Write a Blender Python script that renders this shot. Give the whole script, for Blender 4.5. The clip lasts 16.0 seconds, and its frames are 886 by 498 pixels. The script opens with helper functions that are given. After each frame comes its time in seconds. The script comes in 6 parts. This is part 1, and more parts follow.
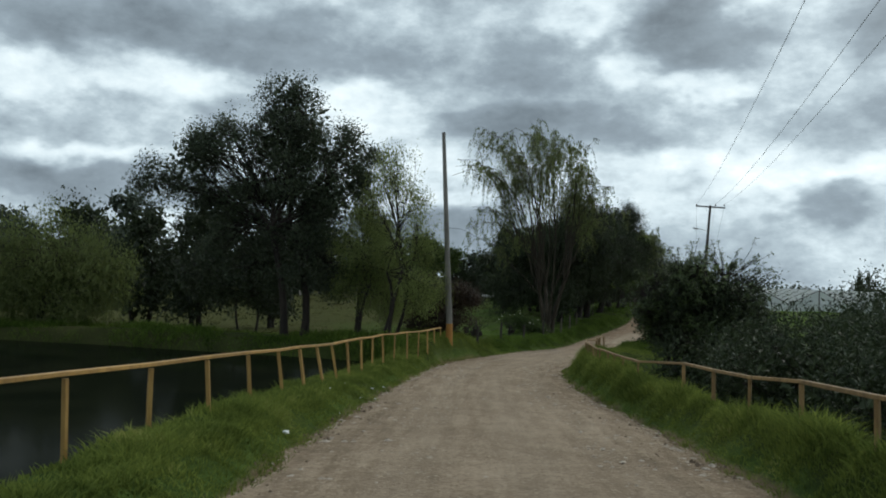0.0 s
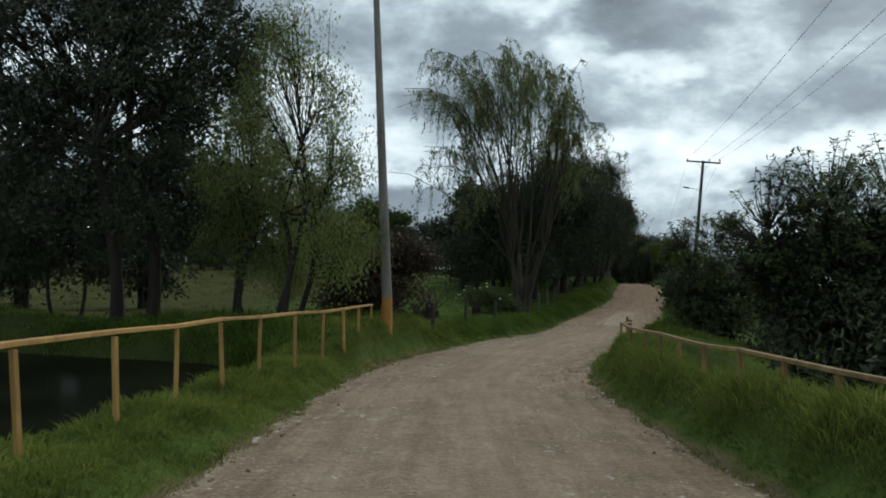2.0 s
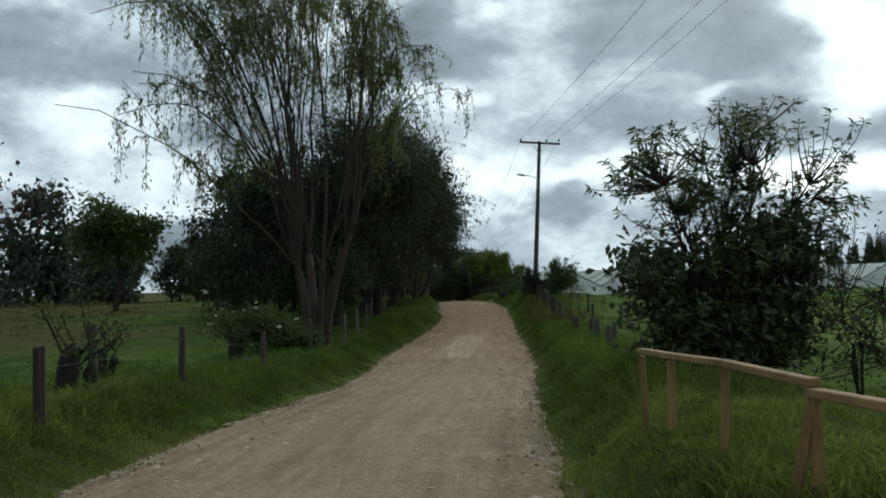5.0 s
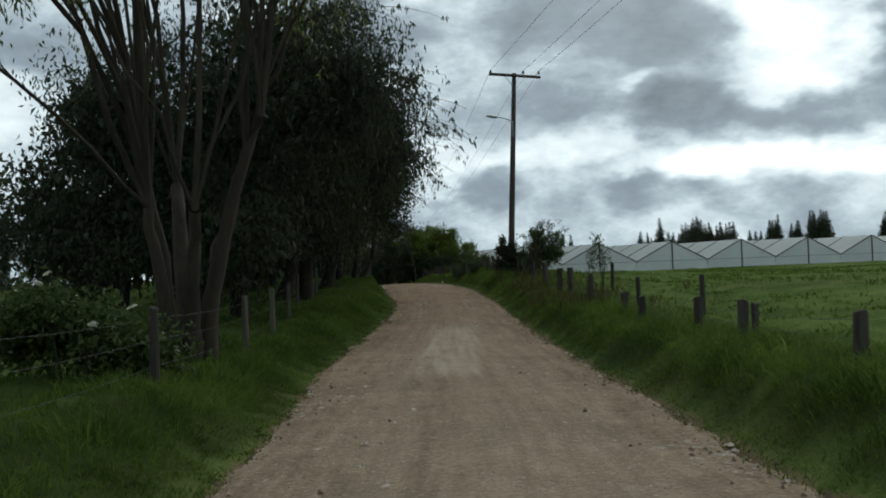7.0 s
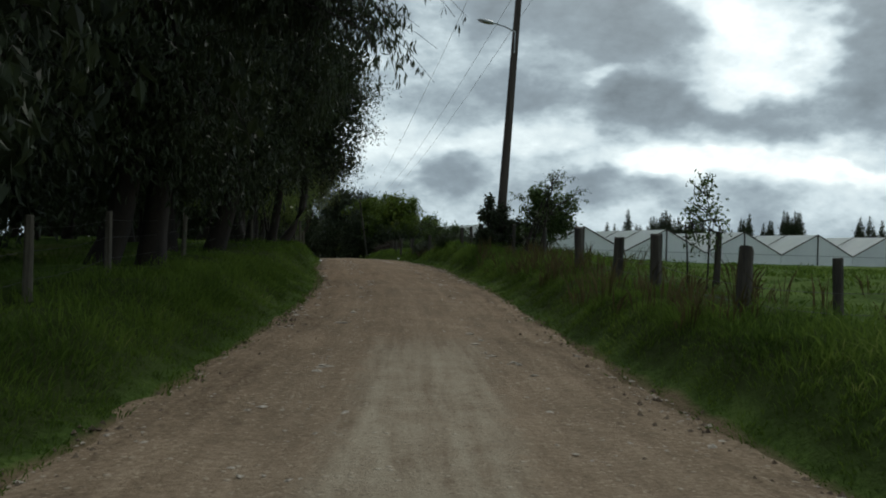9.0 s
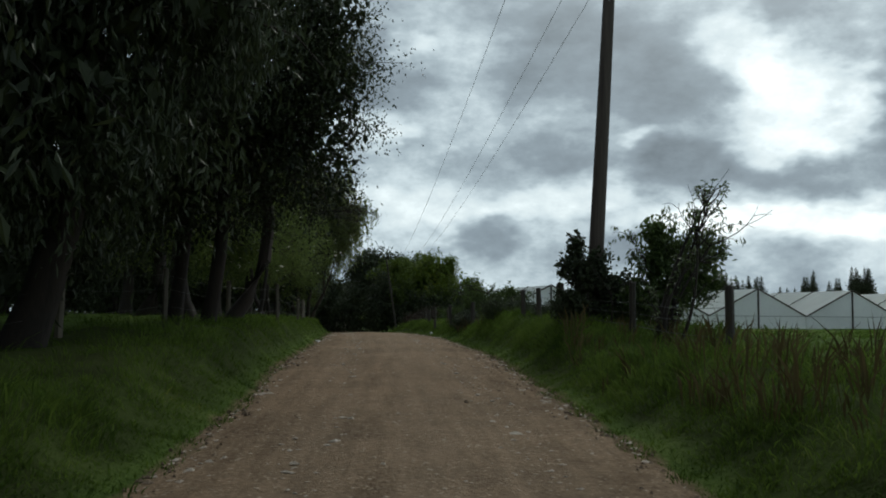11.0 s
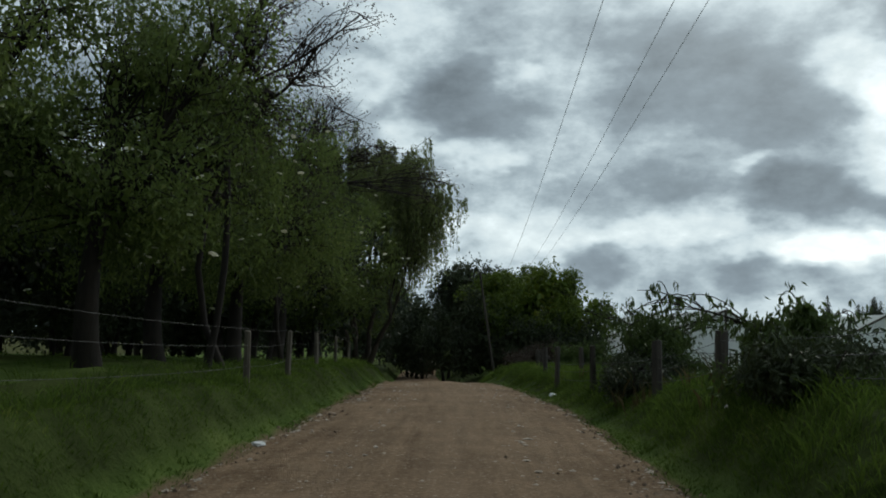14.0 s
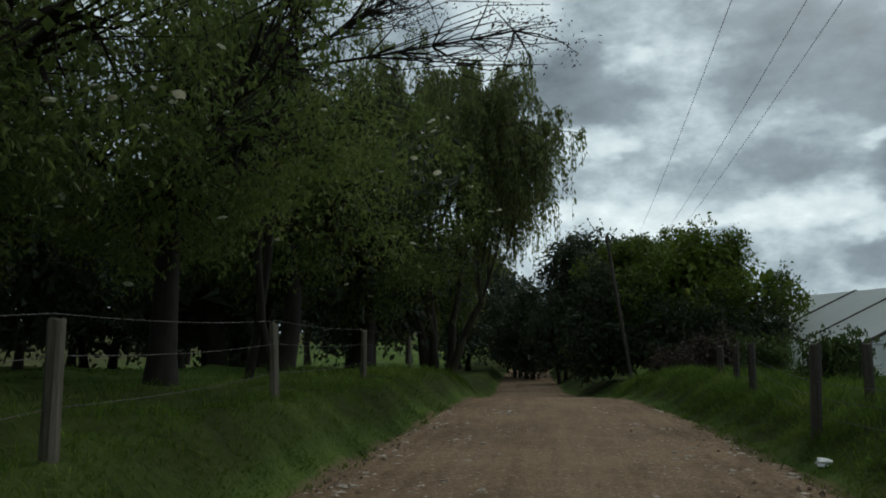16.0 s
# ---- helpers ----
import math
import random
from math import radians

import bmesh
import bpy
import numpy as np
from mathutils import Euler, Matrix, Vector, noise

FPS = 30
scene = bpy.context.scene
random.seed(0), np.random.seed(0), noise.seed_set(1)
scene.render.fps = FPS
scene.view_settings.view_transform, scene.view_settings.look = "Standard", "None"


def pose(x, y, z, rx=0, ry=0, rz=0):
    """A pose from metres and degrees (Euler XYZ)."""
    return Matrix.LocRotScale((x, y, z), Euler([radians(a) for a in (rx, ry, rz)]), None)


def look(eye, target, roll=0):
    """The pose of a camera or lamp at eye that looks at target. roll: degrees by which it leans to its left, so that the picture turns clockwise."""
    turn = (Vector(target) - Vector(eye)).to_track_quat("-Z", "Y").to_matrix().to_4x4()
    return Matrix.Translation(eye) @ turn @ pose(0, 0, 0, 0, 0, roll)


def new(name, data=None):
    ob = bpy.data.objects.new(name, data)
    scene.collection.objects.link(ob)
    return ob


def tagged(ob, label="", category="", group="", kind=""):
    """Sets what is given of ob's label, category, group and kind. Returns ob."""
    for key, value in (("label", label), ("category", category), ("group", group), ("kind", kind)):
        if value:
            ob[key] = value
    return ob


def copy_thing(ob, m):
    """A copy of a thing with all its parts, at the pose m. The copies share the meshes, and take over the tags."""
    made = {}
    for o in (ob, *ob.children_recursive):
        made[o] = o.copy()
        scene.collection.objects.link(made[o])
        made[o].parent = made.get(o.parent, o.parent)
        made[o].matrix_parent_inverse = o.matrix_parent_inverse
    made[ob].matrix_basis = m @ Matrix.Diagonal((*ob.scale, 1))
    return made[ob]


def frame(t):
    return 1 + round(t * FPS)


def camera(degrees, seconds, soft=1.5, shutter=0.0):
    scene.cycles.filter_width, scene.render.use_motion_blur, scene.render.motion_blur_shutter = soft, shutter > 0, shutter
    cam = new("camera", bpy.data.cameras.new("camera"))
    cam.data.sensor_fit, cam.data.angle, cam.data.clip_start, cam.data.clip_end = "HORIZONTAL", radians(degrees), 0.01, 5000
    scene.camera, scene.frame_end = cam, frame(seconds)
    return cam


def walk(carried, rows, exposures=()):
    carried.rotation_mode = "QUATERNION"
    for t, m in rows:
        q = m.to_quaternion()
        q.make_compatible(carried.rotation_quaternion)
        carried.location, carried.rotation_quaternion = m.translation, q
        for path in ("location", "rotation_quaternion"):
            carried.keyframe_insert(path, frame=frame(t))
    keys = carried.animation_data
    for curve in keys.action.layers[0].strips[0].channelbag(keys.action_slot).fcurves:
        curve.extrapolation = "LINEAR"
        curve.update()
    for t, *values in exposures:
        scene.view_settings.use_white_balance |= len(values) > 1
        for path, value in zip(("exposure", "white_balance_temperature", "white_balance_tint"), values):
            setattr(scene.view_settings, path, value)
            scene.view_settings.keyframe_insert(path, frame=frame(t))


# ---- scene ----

cam = camera(53.6, 16.0, soft=1.9)


def eye(x, y, z, yaw, pitch, roll):
    return pose(x, y, z, 0, 0, yaw) @ pose(0, 0, 0, 90 + pitch) @ pose(0, 0, 0, 0, 0, roll)


PATH = [
    (0, 3.90, -4.11, 3.14, 6.57, 1.71, 1.97), (0.5, 3.67, -0.82, 2.98, 6.17, 2.05, 1.85),
    (1, 3.57, 2.46, 2.76, 5.95, 1.16, 1.31), (1.5, 3.27, 5.87, 2.48, 4.94, 0.56, 1.19),
    (2, 2.82, 9.44, 2.27, 3.36, 0.50, 1.59), (2.5, 2.55, 12.70, 2.12, 1.61, 0.74, 2.03),
    (3, 2.44, 15.61, 1.92, -0.82, 1.43, 1.87), (3.5, 2.63, 18.30, 1.79, -3.10, 1.43, 0.59),
    (4, 2.87, 20.95, 1.65, -5.22, 1.92, -0.89), (4.5, 3.17, 23.44, 1.55, -7.34, 2.61, -1.08),
    (5, 3.65, 26.28, 1.40, -9.55, 2.34, -1.35), (7.5, 5.26, 42.64, 0.73, -15.85, 1.31, -0.76),
    (8, 5.93, 45.69, 0.57, -17.67, 1.11, 0.98), (8.5, 6.92, 49.12, 0.43, -17.83, -0.29, 0.96),
    (9, 8.00, 52.58, 0.41, -17.09, 0.14, 1.48), (9.5, 8.90, 55.58, 0.38, -15.99, 3.35, 0.75),
    (9.7, 9.25, 56.75, 0.36, -15.47, 4.32, 0.84), (12, 12.79, 70.57, 0.98, -13.68, 4.33, 0.40),
    (12.5, 13.51, 73.46, 0.99, -12.51, 5.19, 0.71), (13, 14.08, 75.87, 1.00, -10.40, 6.22, 0.91),
    (13.5, 14.76, 79.23, 1.12, -8.81, 5.89, 0.90), (14, 15.37, 82.47, 1.11, -7.50, 6.04, 1.22),
    (14.5, 15.85, 85.47, 1.15, -6.69, 6.15, 1.18), (15, 16.35, 88.50, 1.18, -5.43, 6.23, 1.22),
    (15.5, 16.71, 91.53, 1.22, -4.33, 5.83, 1.00), (16, 17.06, 94.52, 1.17, -0.13, 5.43, 0.07)]
walk(cam, [(r[0], eye(*r[1:])) for r in PATH], exposures=[(0, 0.68, 6500, 9), (5, 0.74, 6500, 9), (8, 0.48, 6500, 8), (12, 0.44, 6500, 8), (16, 0.36, 6500, 7)])

# ---- light: a cloudy sky, the sun behind thin cloud ahead and to the right ----
SUN_AZ, SUN_EL = radians(38), radians(42)
SUN_DIR = Vector((math.sin(SUN_AZ) * math.cos(SUN_EL), math.cos(SUN_AZ) * math.cos(SUN_EL), math.sin(SUN_EL)))


class Nodes:
    """A short way to write node trees."""

    def __init__(self, tree):
        self.tree = tree
        tree.nodes.clear()

    def add(self, node_type, **kw):
        n = self.tree.nodes.new(node_type)
        for k, v in kw.items():
            if k.startswith("in_"):
                n.inputs[k[3:].replace("_", " ")].default_value = v
            elif k == "op":
                n.operation = v
            elif k == "blend":
                n.blend_type = v
            elif k == "kind":
                n.sky_type = v
            elif k == "data":
                n.data_type = v
        return n

    def link(self, a, b):
        self.tree.links.new(a, b)

    def math(self, op, a, b=0.0, clamp=False):
        n = self.tree.nodes.new("ShaderNodeMath")
        n.operation, n.use_clamp = op, clamp
        for i, v in enumerate((a, b)):
            if isinstance(v, (int, float)):
                n.inputs[i].default_value = v
            else:
                self.link(v, n.inputs[i])
        return n.outputs[0]

    def noise(self, vec, scale, detail=4.0, rough=0.55, distort=0.0):
        n = self.tree.nodes.new("ShaderNodeTexNoise")
        n.inputs["Scale"].default_value, n.inputs["Detail"].default_value = scale, detail
        n.inputs["Roughness"].default_value, n.inputs["Distortion"].default_value = rough, distort
        if vec is not None:
            self.link(vec, n.inputs["Vector"])
        return n.outputs[0]

    def ramp(self, fac, stops):
        n = self.tree.nodes.new("ShaderNodeValToRGB")
        els = n.color_ramp.elements
        while len(els) < len(stops):
            els.new(0.5)
        for e, (p, c) in zip(els, stops):
            e.position = p
            e.color = (*c, 1) if isinstance(c, tuple) else (c, c, c, 1)
        self.link(fac, n.inputs[0])
        return n.outputs[0]

    def mix(self, fac, a, b, blend="MIX"):
        n = self.tree.nodes.new("ShaderNodeMix")
        n.data_type, n.blend_type = "RGBA", blend
        for i, v in ((0, fac), (6, a), (7, b)):
            if isinstance(v, (int, float)):
                n.inputs[i].default_value = v
            elif isinstance(v, tuple):
                n.inputs[i].default_value = (*v, 1)
            else:
                self.link(v, n.inputs[i])
        return n.outputs[2]


def build_world():
    w = bpy.data.worlds.new("cloudy_sky")
    scene.world = w
    w.use_nodes = True
    N = Nodes(w.node_tree)
    out = N.add("ShaderNodeOutputWorld")
    bg = N.add("ShaderNodeBackground")
    sky = N.add("ShaderNodeTexSky", kind="NISHITA")
    sky.sun_disc, sky.sun_elevation, sky.sun_rotation = False, SUN_EL, SUN_AZ
    tc = N.add("ShaderNodeTexCoord")
    sep = N.add("ShaderNodeSeparateXYZ")
    N.link(tc.outputs["Generated"], sep.inputs[0])
    x, y, z = sep.outputs
    mp = N.add("ShaderNodeMapping")
    mp.inputs["Scale"].default_value = (1.0, 1.0, 1.8)
    mp.inputs["Location"].default_value = (SKY_SEED, 0.4, 1.1)
    N.link(tc.outputs["Generated"], mp.inputs[0])
    p = mp.outputs[0]
    up = N.add("ShaderNodeVectorMath", op="ADD")
    N.link(p, up.inputs[0])
    up.inputs[1].default_value = (0.0, 0.0, 0.035)
    big, fine, above = N.noise(p, 3.1, 3, 0.5), N.noise(p, 8.0, 8, 0.62), N.noise(up.outputs[0], 8.0, 8, 0.62)
    # heaps that thin out upwards are lit along their tops
    lit = N.math("MULTIPLY", N.math("SUBTRACT", fine, above), 0.30)
    dens = N.math("ADD", N.math("ADD", N.math("MULTIPLY", big, 0.26), N.math("MULTIPLY", fine, 0.42)), N.math("SUBTRACT", N.math("MULTIPLY", N.noise(p, 23.0, 6, 0.6), 0.16), N.math("SUBTRACT", lit, 0.075)))
    # azimuth to the right of north and elevation, in degrees, stirred at two scales
    az = N.math("MULTIPLY", N.math("ARCTAN2", x, y), 180 / math.pi)
    el = N.math("MULTIPLY", N.math("ARCSINE", z), 180 / math.pi)
    flat = N.add("ShaderNodeCombineXYZ")
    N.link(az, flat.inputs[0])
    N.link(el, flat.inputs[1])
    sky_at = flat.outputs[0]
    for scale, amp in ((5.0, 8.0), (16.0, 6.0)):
        wn = N.tree.nodes.new("ShaderNodeTexNoise")
        wn.inputs["Scale"].default_value, wn.inputs["Detail"].default_value = scale, 3.0
        N.link(p, wn.inputs["Vector"])
        stir = N.add("ShaderNodeVectorMath", op="MULTIPLY_ADD")
        N.link(wn.outputs["Color"], stir.inputs[0])
        stir.inputs[1].default_value, stir.inputs[2].default_value = (amp, amp * 0.5, 0), (-amp / 2, -amp / 4, 0)
        warp = N.add("ShaderNodeVectorMath", op="ADD")
        N.link(sky_at, warp.inputs[0])
        N.link(stir.outputs[0], warp.inputs[1])
        sky_at = warp.outputs[0]
    # heavy banks (+) and gaps (-): azimuth, elevation, half width, half height, weight
    total = dens
    for a, e, wide, high, weight in CLOUD_BANKS:
        off = N.add("ShaderNodeVectorMath", op="SUBTRACT")
        N.link(sky_at, off.inputs[0])
        off.inputs[1].default_value = (a, e, 0)
        fit = N.add("ShaderNodeVectorMath", op="MULTIPLY")
        N.link(off.outputs[0], fit.inputs[0])
        fit.inputs[1].default_value = (1 / wide, 1 / high, 0)
        far = N.add("ShaderNodeVectorMath", op="LENGTH")
        N.link(fit.outputs[0], far.inputs[0])
        mr = N.tree.nodes.new("ShaderNodeMapRange")
        mr.interpolation_type = "SMOOTHSTEP"
        mr.inputs["From Min"].default_value, mr.inputs["From Max"].default_value = 1.3, 0.45
        mr.inputs["To Min"].default_value, mr.inputs["To Max"].default_value = 0.0, weight
        N.link(far.outputs["Value"], mr.inputs["Value"])
        total = N.math("ADD", total, mr.outputs[0])
    # brighter near the sun and in the clear strip low over the horizon
    dot = N.add("ShaderNodeVectorMath", op="DOT_PRODUCT")
    N.link(tc.outputs["Generated"], dot.inputs[0])
    dot.inputs[1].default_value = SUN_DIR
    glow = N.math("POWER", N.math("MAXIMUM", dot.outputs["Value"], 0.0), 14.0)
    low = N.ramp(z, [(0.0, 0.0), (0.05, 0.015), (0.12, 0.025), (0.155, 0.015), (0.18, -0.005), (0.42, -0.02), (0.62, -0.16), (1.0, -0.24)])
    d = N.math("SUBTRACT", total, N.math("ADD", N.math("MULTIPLY", glow, 0.10), low))
    d = N.math("ADD", N.math("MULTIPLY", N.math("SUBTRACT", d, 0.45), 1.3), 0.445)
    cloud = N.ramp(d, [(0.22, (0.84, 0.91, 0.92)), (0.34, (0.575, 0.65, 0.675)), (0.42, (0.45, 0.53, 0.57)), (0.49, (0.30, 0.366, 0.408)),
                       (0.57, (0.195, 0.243, 0.281)), (0.74, (0.105, 0.132, 0.155))])
    cloud = N.mix(N.math("MULTIPLY", glow, 0.30), cloud, (1.10, 1.15, 1.13))
    blue = N.mix(1.0, sky.outputs[0], (0.1, 0.1, 0.1), "MULTIPLY")
    cover = N.ramp(d, [(0.24, 0.75), (0.36, 1.0)])
    col = N.mix(cover, blue, cloud)
    N.link(col, bg.inputs[0])
    bg.inputs[1].default_value = 1.0
    N.link(bg.outputs[0], out.inputs[0])


SKY_SEED = 3.7
CLOUD_BANKS = [(-31, 14.6, 8, 2.4, 0.10), (-16, 14.3, 9, 2.2, 0.09), (-4, 14, 8, 2.0, 0.05), (10, 15.6, 4.5, 2.6, 0.10), (24, 15.2, 7, 3.6, 0.12), (22, 20, 6, 3, 0.06), (30.5, 9.4, 5, 1.6, 0.12),
               (39.5, 8.8, 5, 1.8, 0.13), (43, 13, 3.5, 4, 0.12), (0, 9.2, 8, 1.7, 0.10), (-6.4, 3.2, 7, 1.6, 0.12), (-26, 4.8, 9, 1.9, 0.12), (16.4, 5.3, 2.4, 1.6, 0.09), (28.5, 4.1, 4.5, 1.2, 0.09),
               (36.5, 19.5, 3, 2.5, 0.08), (22, 10.7, 5, 1.3, 0.07), (13, 10.2, 5, 1.3, 0.04), (-32, 11, 4, 1.7, -0.08), (-23.5, 12, 5, 1.8, -0.08), (-12.6, 11, 4, 1.8, -0.07), (1, 17.4, 4, 1.6, -0.10),
               (8, 7.6, 4, 1.0, -0.05), (10.3, 12.4, 2.6, 1.2, -0.08), (13.2, 17, 1.8, 1.0, -0.08), (14, 6.6, 4, 1.1, -0.04), (21, 7.6, 7, 1.1, -0.08), (26.5, 11.3, 1.8, 0.8, -0.07), (33, 6.0, 9, 1.3, -0.11),
               (36, 13, 4.0, 3.4, -0.13), (33.5, 16.5, 3, 3, -0.11), (41, 5, 6, 1.1, -0.10), (-30, 6.7, 4, 1.0, -0.10), (-8, 5.2, 4, 0.9, -0.05), (5, 4.6, 4, 1.0, -0.02), (6, 20, 5, 3, -0.12), (5.5, 14, 3, 2, -0.07), (28, 23, 9, 4, -0.06)]
build_world()
sun = new("sun", bpy.data.lights.new("sun", "SUN"))
sun.data.energy, sun.data.angle, sun.data.color = 0.5, radians(14), (1.0, 0.95, 0.87)
sun.matrix_world = look(SUN_DIR * 60, (0, 0, 0))


# ---- materials ----
def material(name):
    m = bpy.data.materials.new(name)
    m.use_nodes = True
    N = Nodes(m.node_tree)
    out = N.add("ShaderNodeOutputMaterial")
    bsdf = N.add("ShaderNodeBsdfPrincipled")
    N.link(bsdf.outputs[0], out.inputs[0])
    return m, N, bsdf, out


def objco(N):
    return N.add("ShaderNodeTexCoord").outputs["Object"]


def worldco(N):
    return N.add("ShaderNodeNewGeometry").outputs["Position"]


def bump(N, bsdf, height, strength=0.5, dist=0.02):
    b = N.add("ShaderNodeBump")
    b.inputs["Strength"].default_value, b.inputs["Distance"].default_value = strength, dist
    N.link(height, b.inputs["Height"])
    N.link(b.outputs[0], bsdf.inputs["Normal"])


def mottled(name, dark, light, scale, rough=0.8, relief=0.4, dist=0.02, metal=0.0, stretch=None, spread=None):
    """A surface of two tones with grain at two scales."""
    m, N, bsdf, _ = material(name)
    co = objco(N)
    if stretch:
        mp = N.add("ShaderNodeMapping")
        mp.inputs["Scale"].default_value = stretch
        N.link(co, mp.inputs[0])
        co = mp.outputs[0]
    a, b = N.noise(co, scale, 6, 0.6), N.noise(co, scale * 7, 4, 0.6)
    f = N.math("ADD", N.math("MULTIPLY", a, 0.65), N.math("MULTIPLY", b, 0.35))
    col = N.ramp(f, [(0.36, dark), (0.64, light)])
    if spread:
        oi = N.add("ShaderNodeObjectInfo")
        hsv = N.add("ShaderNodeHueSaturation")
        N.link(N.math("ADD", N.math("MULTIPLY", oi.outputs["Random"], spread), 1 - spread / 2), hsv.inputs["Value"])
        N.link(col, hsv.inputs["Color"])
        col = hsv.outputs[0]
    N.link(col, bsdf.inputs["Base Color"])
    bsdf.inputs["Roughness"].default_value, bsdf.inputs["Metallic"].default_value = rough, metal
    bump(N, bsdf, f, relief, dist)
    return m


def leafy(name, dark, light, tip=None, trans=0.3, rough=0.5, patch=0.35, gloss=0.25):
    """Leaves: each takes its own tone, in light and dark patches through the crown."""
    m, N, bsdf, out = material(name)
    rnd = N.add("ShaderNodeNewGeometry").outputs["Random Per Island"]
    big = N.noise(worldco(N), patch, 2, 0.5)
    f = N.math("ADD", N.math("MULTIPLY", rnd, 0.5), N.math("MULTIPLY", N.math("SUBTRACT", big, 0.28), 1.15))
    stops = [(0.15, dark), (0.85, light)]
    if tip:
        stops.append((0.98, tip))
    col = N.ramp(f, stops)
    N.link(col, bsdf.inputs["Base Color"])
    bsdf.inputs["Roughness"].default_value = rough
    bsdf.inputs["Specular IOR Level"].default_value = gloss
    tr = N.add("ShaderNodeBsdfTranslucent")
    N.link(col, tr.inputs[0])
    mx = N.add("ShaderNodeMixShader")
    mx.inputs[0].default_value = trans
    N.link(bsdf.outputs[0], mx.inputs[1])
    N.link(tr.outputs[0], mx.inputs[2])
    N.link(mx.outputs[0], out.inputs[0])
    return m


def build_road_material():
    m, N, bsdf, _ = material("gravel_road")
    co = worldco(N)
    big = N.noise(co, 0.35, 4, 0.55)
    mid = N.noise(co, 2.2, 6, 0.62)
    grit = N.noise(co, 17, 6, 0.72)
    at0 = N.tree.nodes.new("ShaderNodeAttribute")
    at0.attribute_name = "across"
    sp = N.add("ShaderNodeSeparateXYZ")
    N.link(co, sp.inputs[0])
    along = N.add("ShaderNodeCombineXYZ")
    N.link(N.math("MULTIPLY", at0.outputs["Fac"], 14.0), along.inputs[0])
    N.link(N.math("MULTIPLY", sp.outputs[1], 0.22), along.inputs[1])
    streak = N.noise(along.outputs[0], 1.6, 6, 0.65)
    f = N.math("ADD", N.math("ADD", N.math("MULTIPLY", big, 0.18), N.math("MULTIPLY", mid, 0.17)), N.math("ADD", N.math("MULTIPLY", streak, 0.27), N.math("MULTIPLY", grit, 0.36)))
    col = N.ramp(f, [(0.37, (0.098, 0.070, 0.047)), (0.48, (0.232, 0.178, 0.125)), (0.59, (0.40, 0.320, 0.238))])
    # damp and dusty bands along the wheel tracks: "across" runs from 0 at one edge to 1 at the other
    at = N.tree.nodes.new("ShaderNodeAttribute")
    at.attribute_name = "across"
    wob = N.math("ADD", at.outputs["Fac"], N.math("MULTIPLY", N.math("SUBTRACT", N.noise(co, 0.8, 3, 0.5), 0.5), 0.16))
    tracks = N.ramp(wob, [(0.0, 0.1), (0.14, 0.15), (0.27, 0.85), (0.40, 0.3), (0.52, 1.0), (0.64, 0.6), (0.76, 0.7), (0.88, 0.1), (1.0, 0.1)])
    col = N.mix(N.math("MULTIPLY", tracks, 0.36), col, (0.36, 0.295, 0.225))
    # redder soil farther along
    clay = N.ramp(N.math("MULTIPLY", N.math("ADD", sp.outputs[1], N.math("MULTIPLY", big, 14.0)), 0.01), [(0.52, 0.0), (0.84, 1.0)])
    col = N.mix(clay, col, N.mix(1.0, col, (0.80, 0.71, 0.64), "MULTIPLY"))
    # pale dried patch in the middle of the road
    mp = N.add("ShaderNodeMapping")
    mp.vector_type = "TEXTURE"
    mp.inputs["Location"].default_value = (9.75, 58.6, -0.9)
    mp.inputs["Rotation"].default_value = (0, 0, radians(-16.5))
    mp.inputs["Scale"].default_value = (0.75, 5.4, 4)
    N.link(co, mp.inputs[0])
    box = N.add("ShaderNodeSeparateXYZ")
    N.link(mp.outputs[0], box.inputs[0])
    ln = N.math("MAXIMUM", N.math("ABSOLUTE", box.outputs[0]), N.math("ABSOLUTE", box.outputs[1]))
    r = N.math("ADD", ln, N.math("MULTIPLY", N.math("SUBTRACT", N.math("ADD", N.math("MULTIPLY", mid, 0.6), N.math("MULTIPLY", grit, 0.4)), 0.5), 1.3))
    pale = N.math("MULTIPLY", N.ramp(r, [(0.7, 0.7), (1.05, 0.0)]), N.ramp(N.math("ADD", N.math("MULTIPLY", streak, 0.6), N.math("MULTIPLY", mid, 0.4)), [(0.38, 0.15), (0.58, 1.0)]))
    col = N.mix(pale, col, (0.43, 0.375, 0.29))
    stones = N.tree.nodes.new("ShaderNodeTexVoronoi")
    stones.inputs["Scale"].default_value = 9.0
    N.link(co, stones.inputs["Vector"])
    peb = N.ramp(stones.outputs["Distance"], [(0.10, 1.0), (0.24, 0.0)])
    sel = N.ramp(N.noise(co, 5.0, 2), [(0.50, 0.0), (0.60, 1.0)])
    col = N.mix(N.math("MULTIPLY", N.math("MULTIPLY", peb, sel), 0.7), col, (0.52, 0.46, 0.38))
    fleck = N.tree.nodes.new("ShaderNodeTexVoronoi")
    fleck.inputs["Scale"].default_value = 21.0
    N.link(co, fleck.inputs["Vector"])
    fl = N.math("MULTIPLY", N.ramp(fleck.outputs["Distance"], [(0.18, 1.0), (0.34, 0.0)]), N.ramp(N.noise(co, 8.0, 3), [(0.47, 0.0), (0.56, 1.0)]))
    col = N.mix(N.math("MULTIPLY", fl, 0.6), col, (0.50, 0.42, 0.32))
    col = N.mix(1.0, col, (1.04, 1.0, 0.95), "MULTIPLY")
    pit = N.ramp(N.noise(co, 26, 4, 0.7), [(0.30, 0.65), (0.42, 0.0)])
    col = N.mix(pit, col, (0.07, 0.048, 0.032))
    N.link(col, bsdf.inputs["Base Color"])
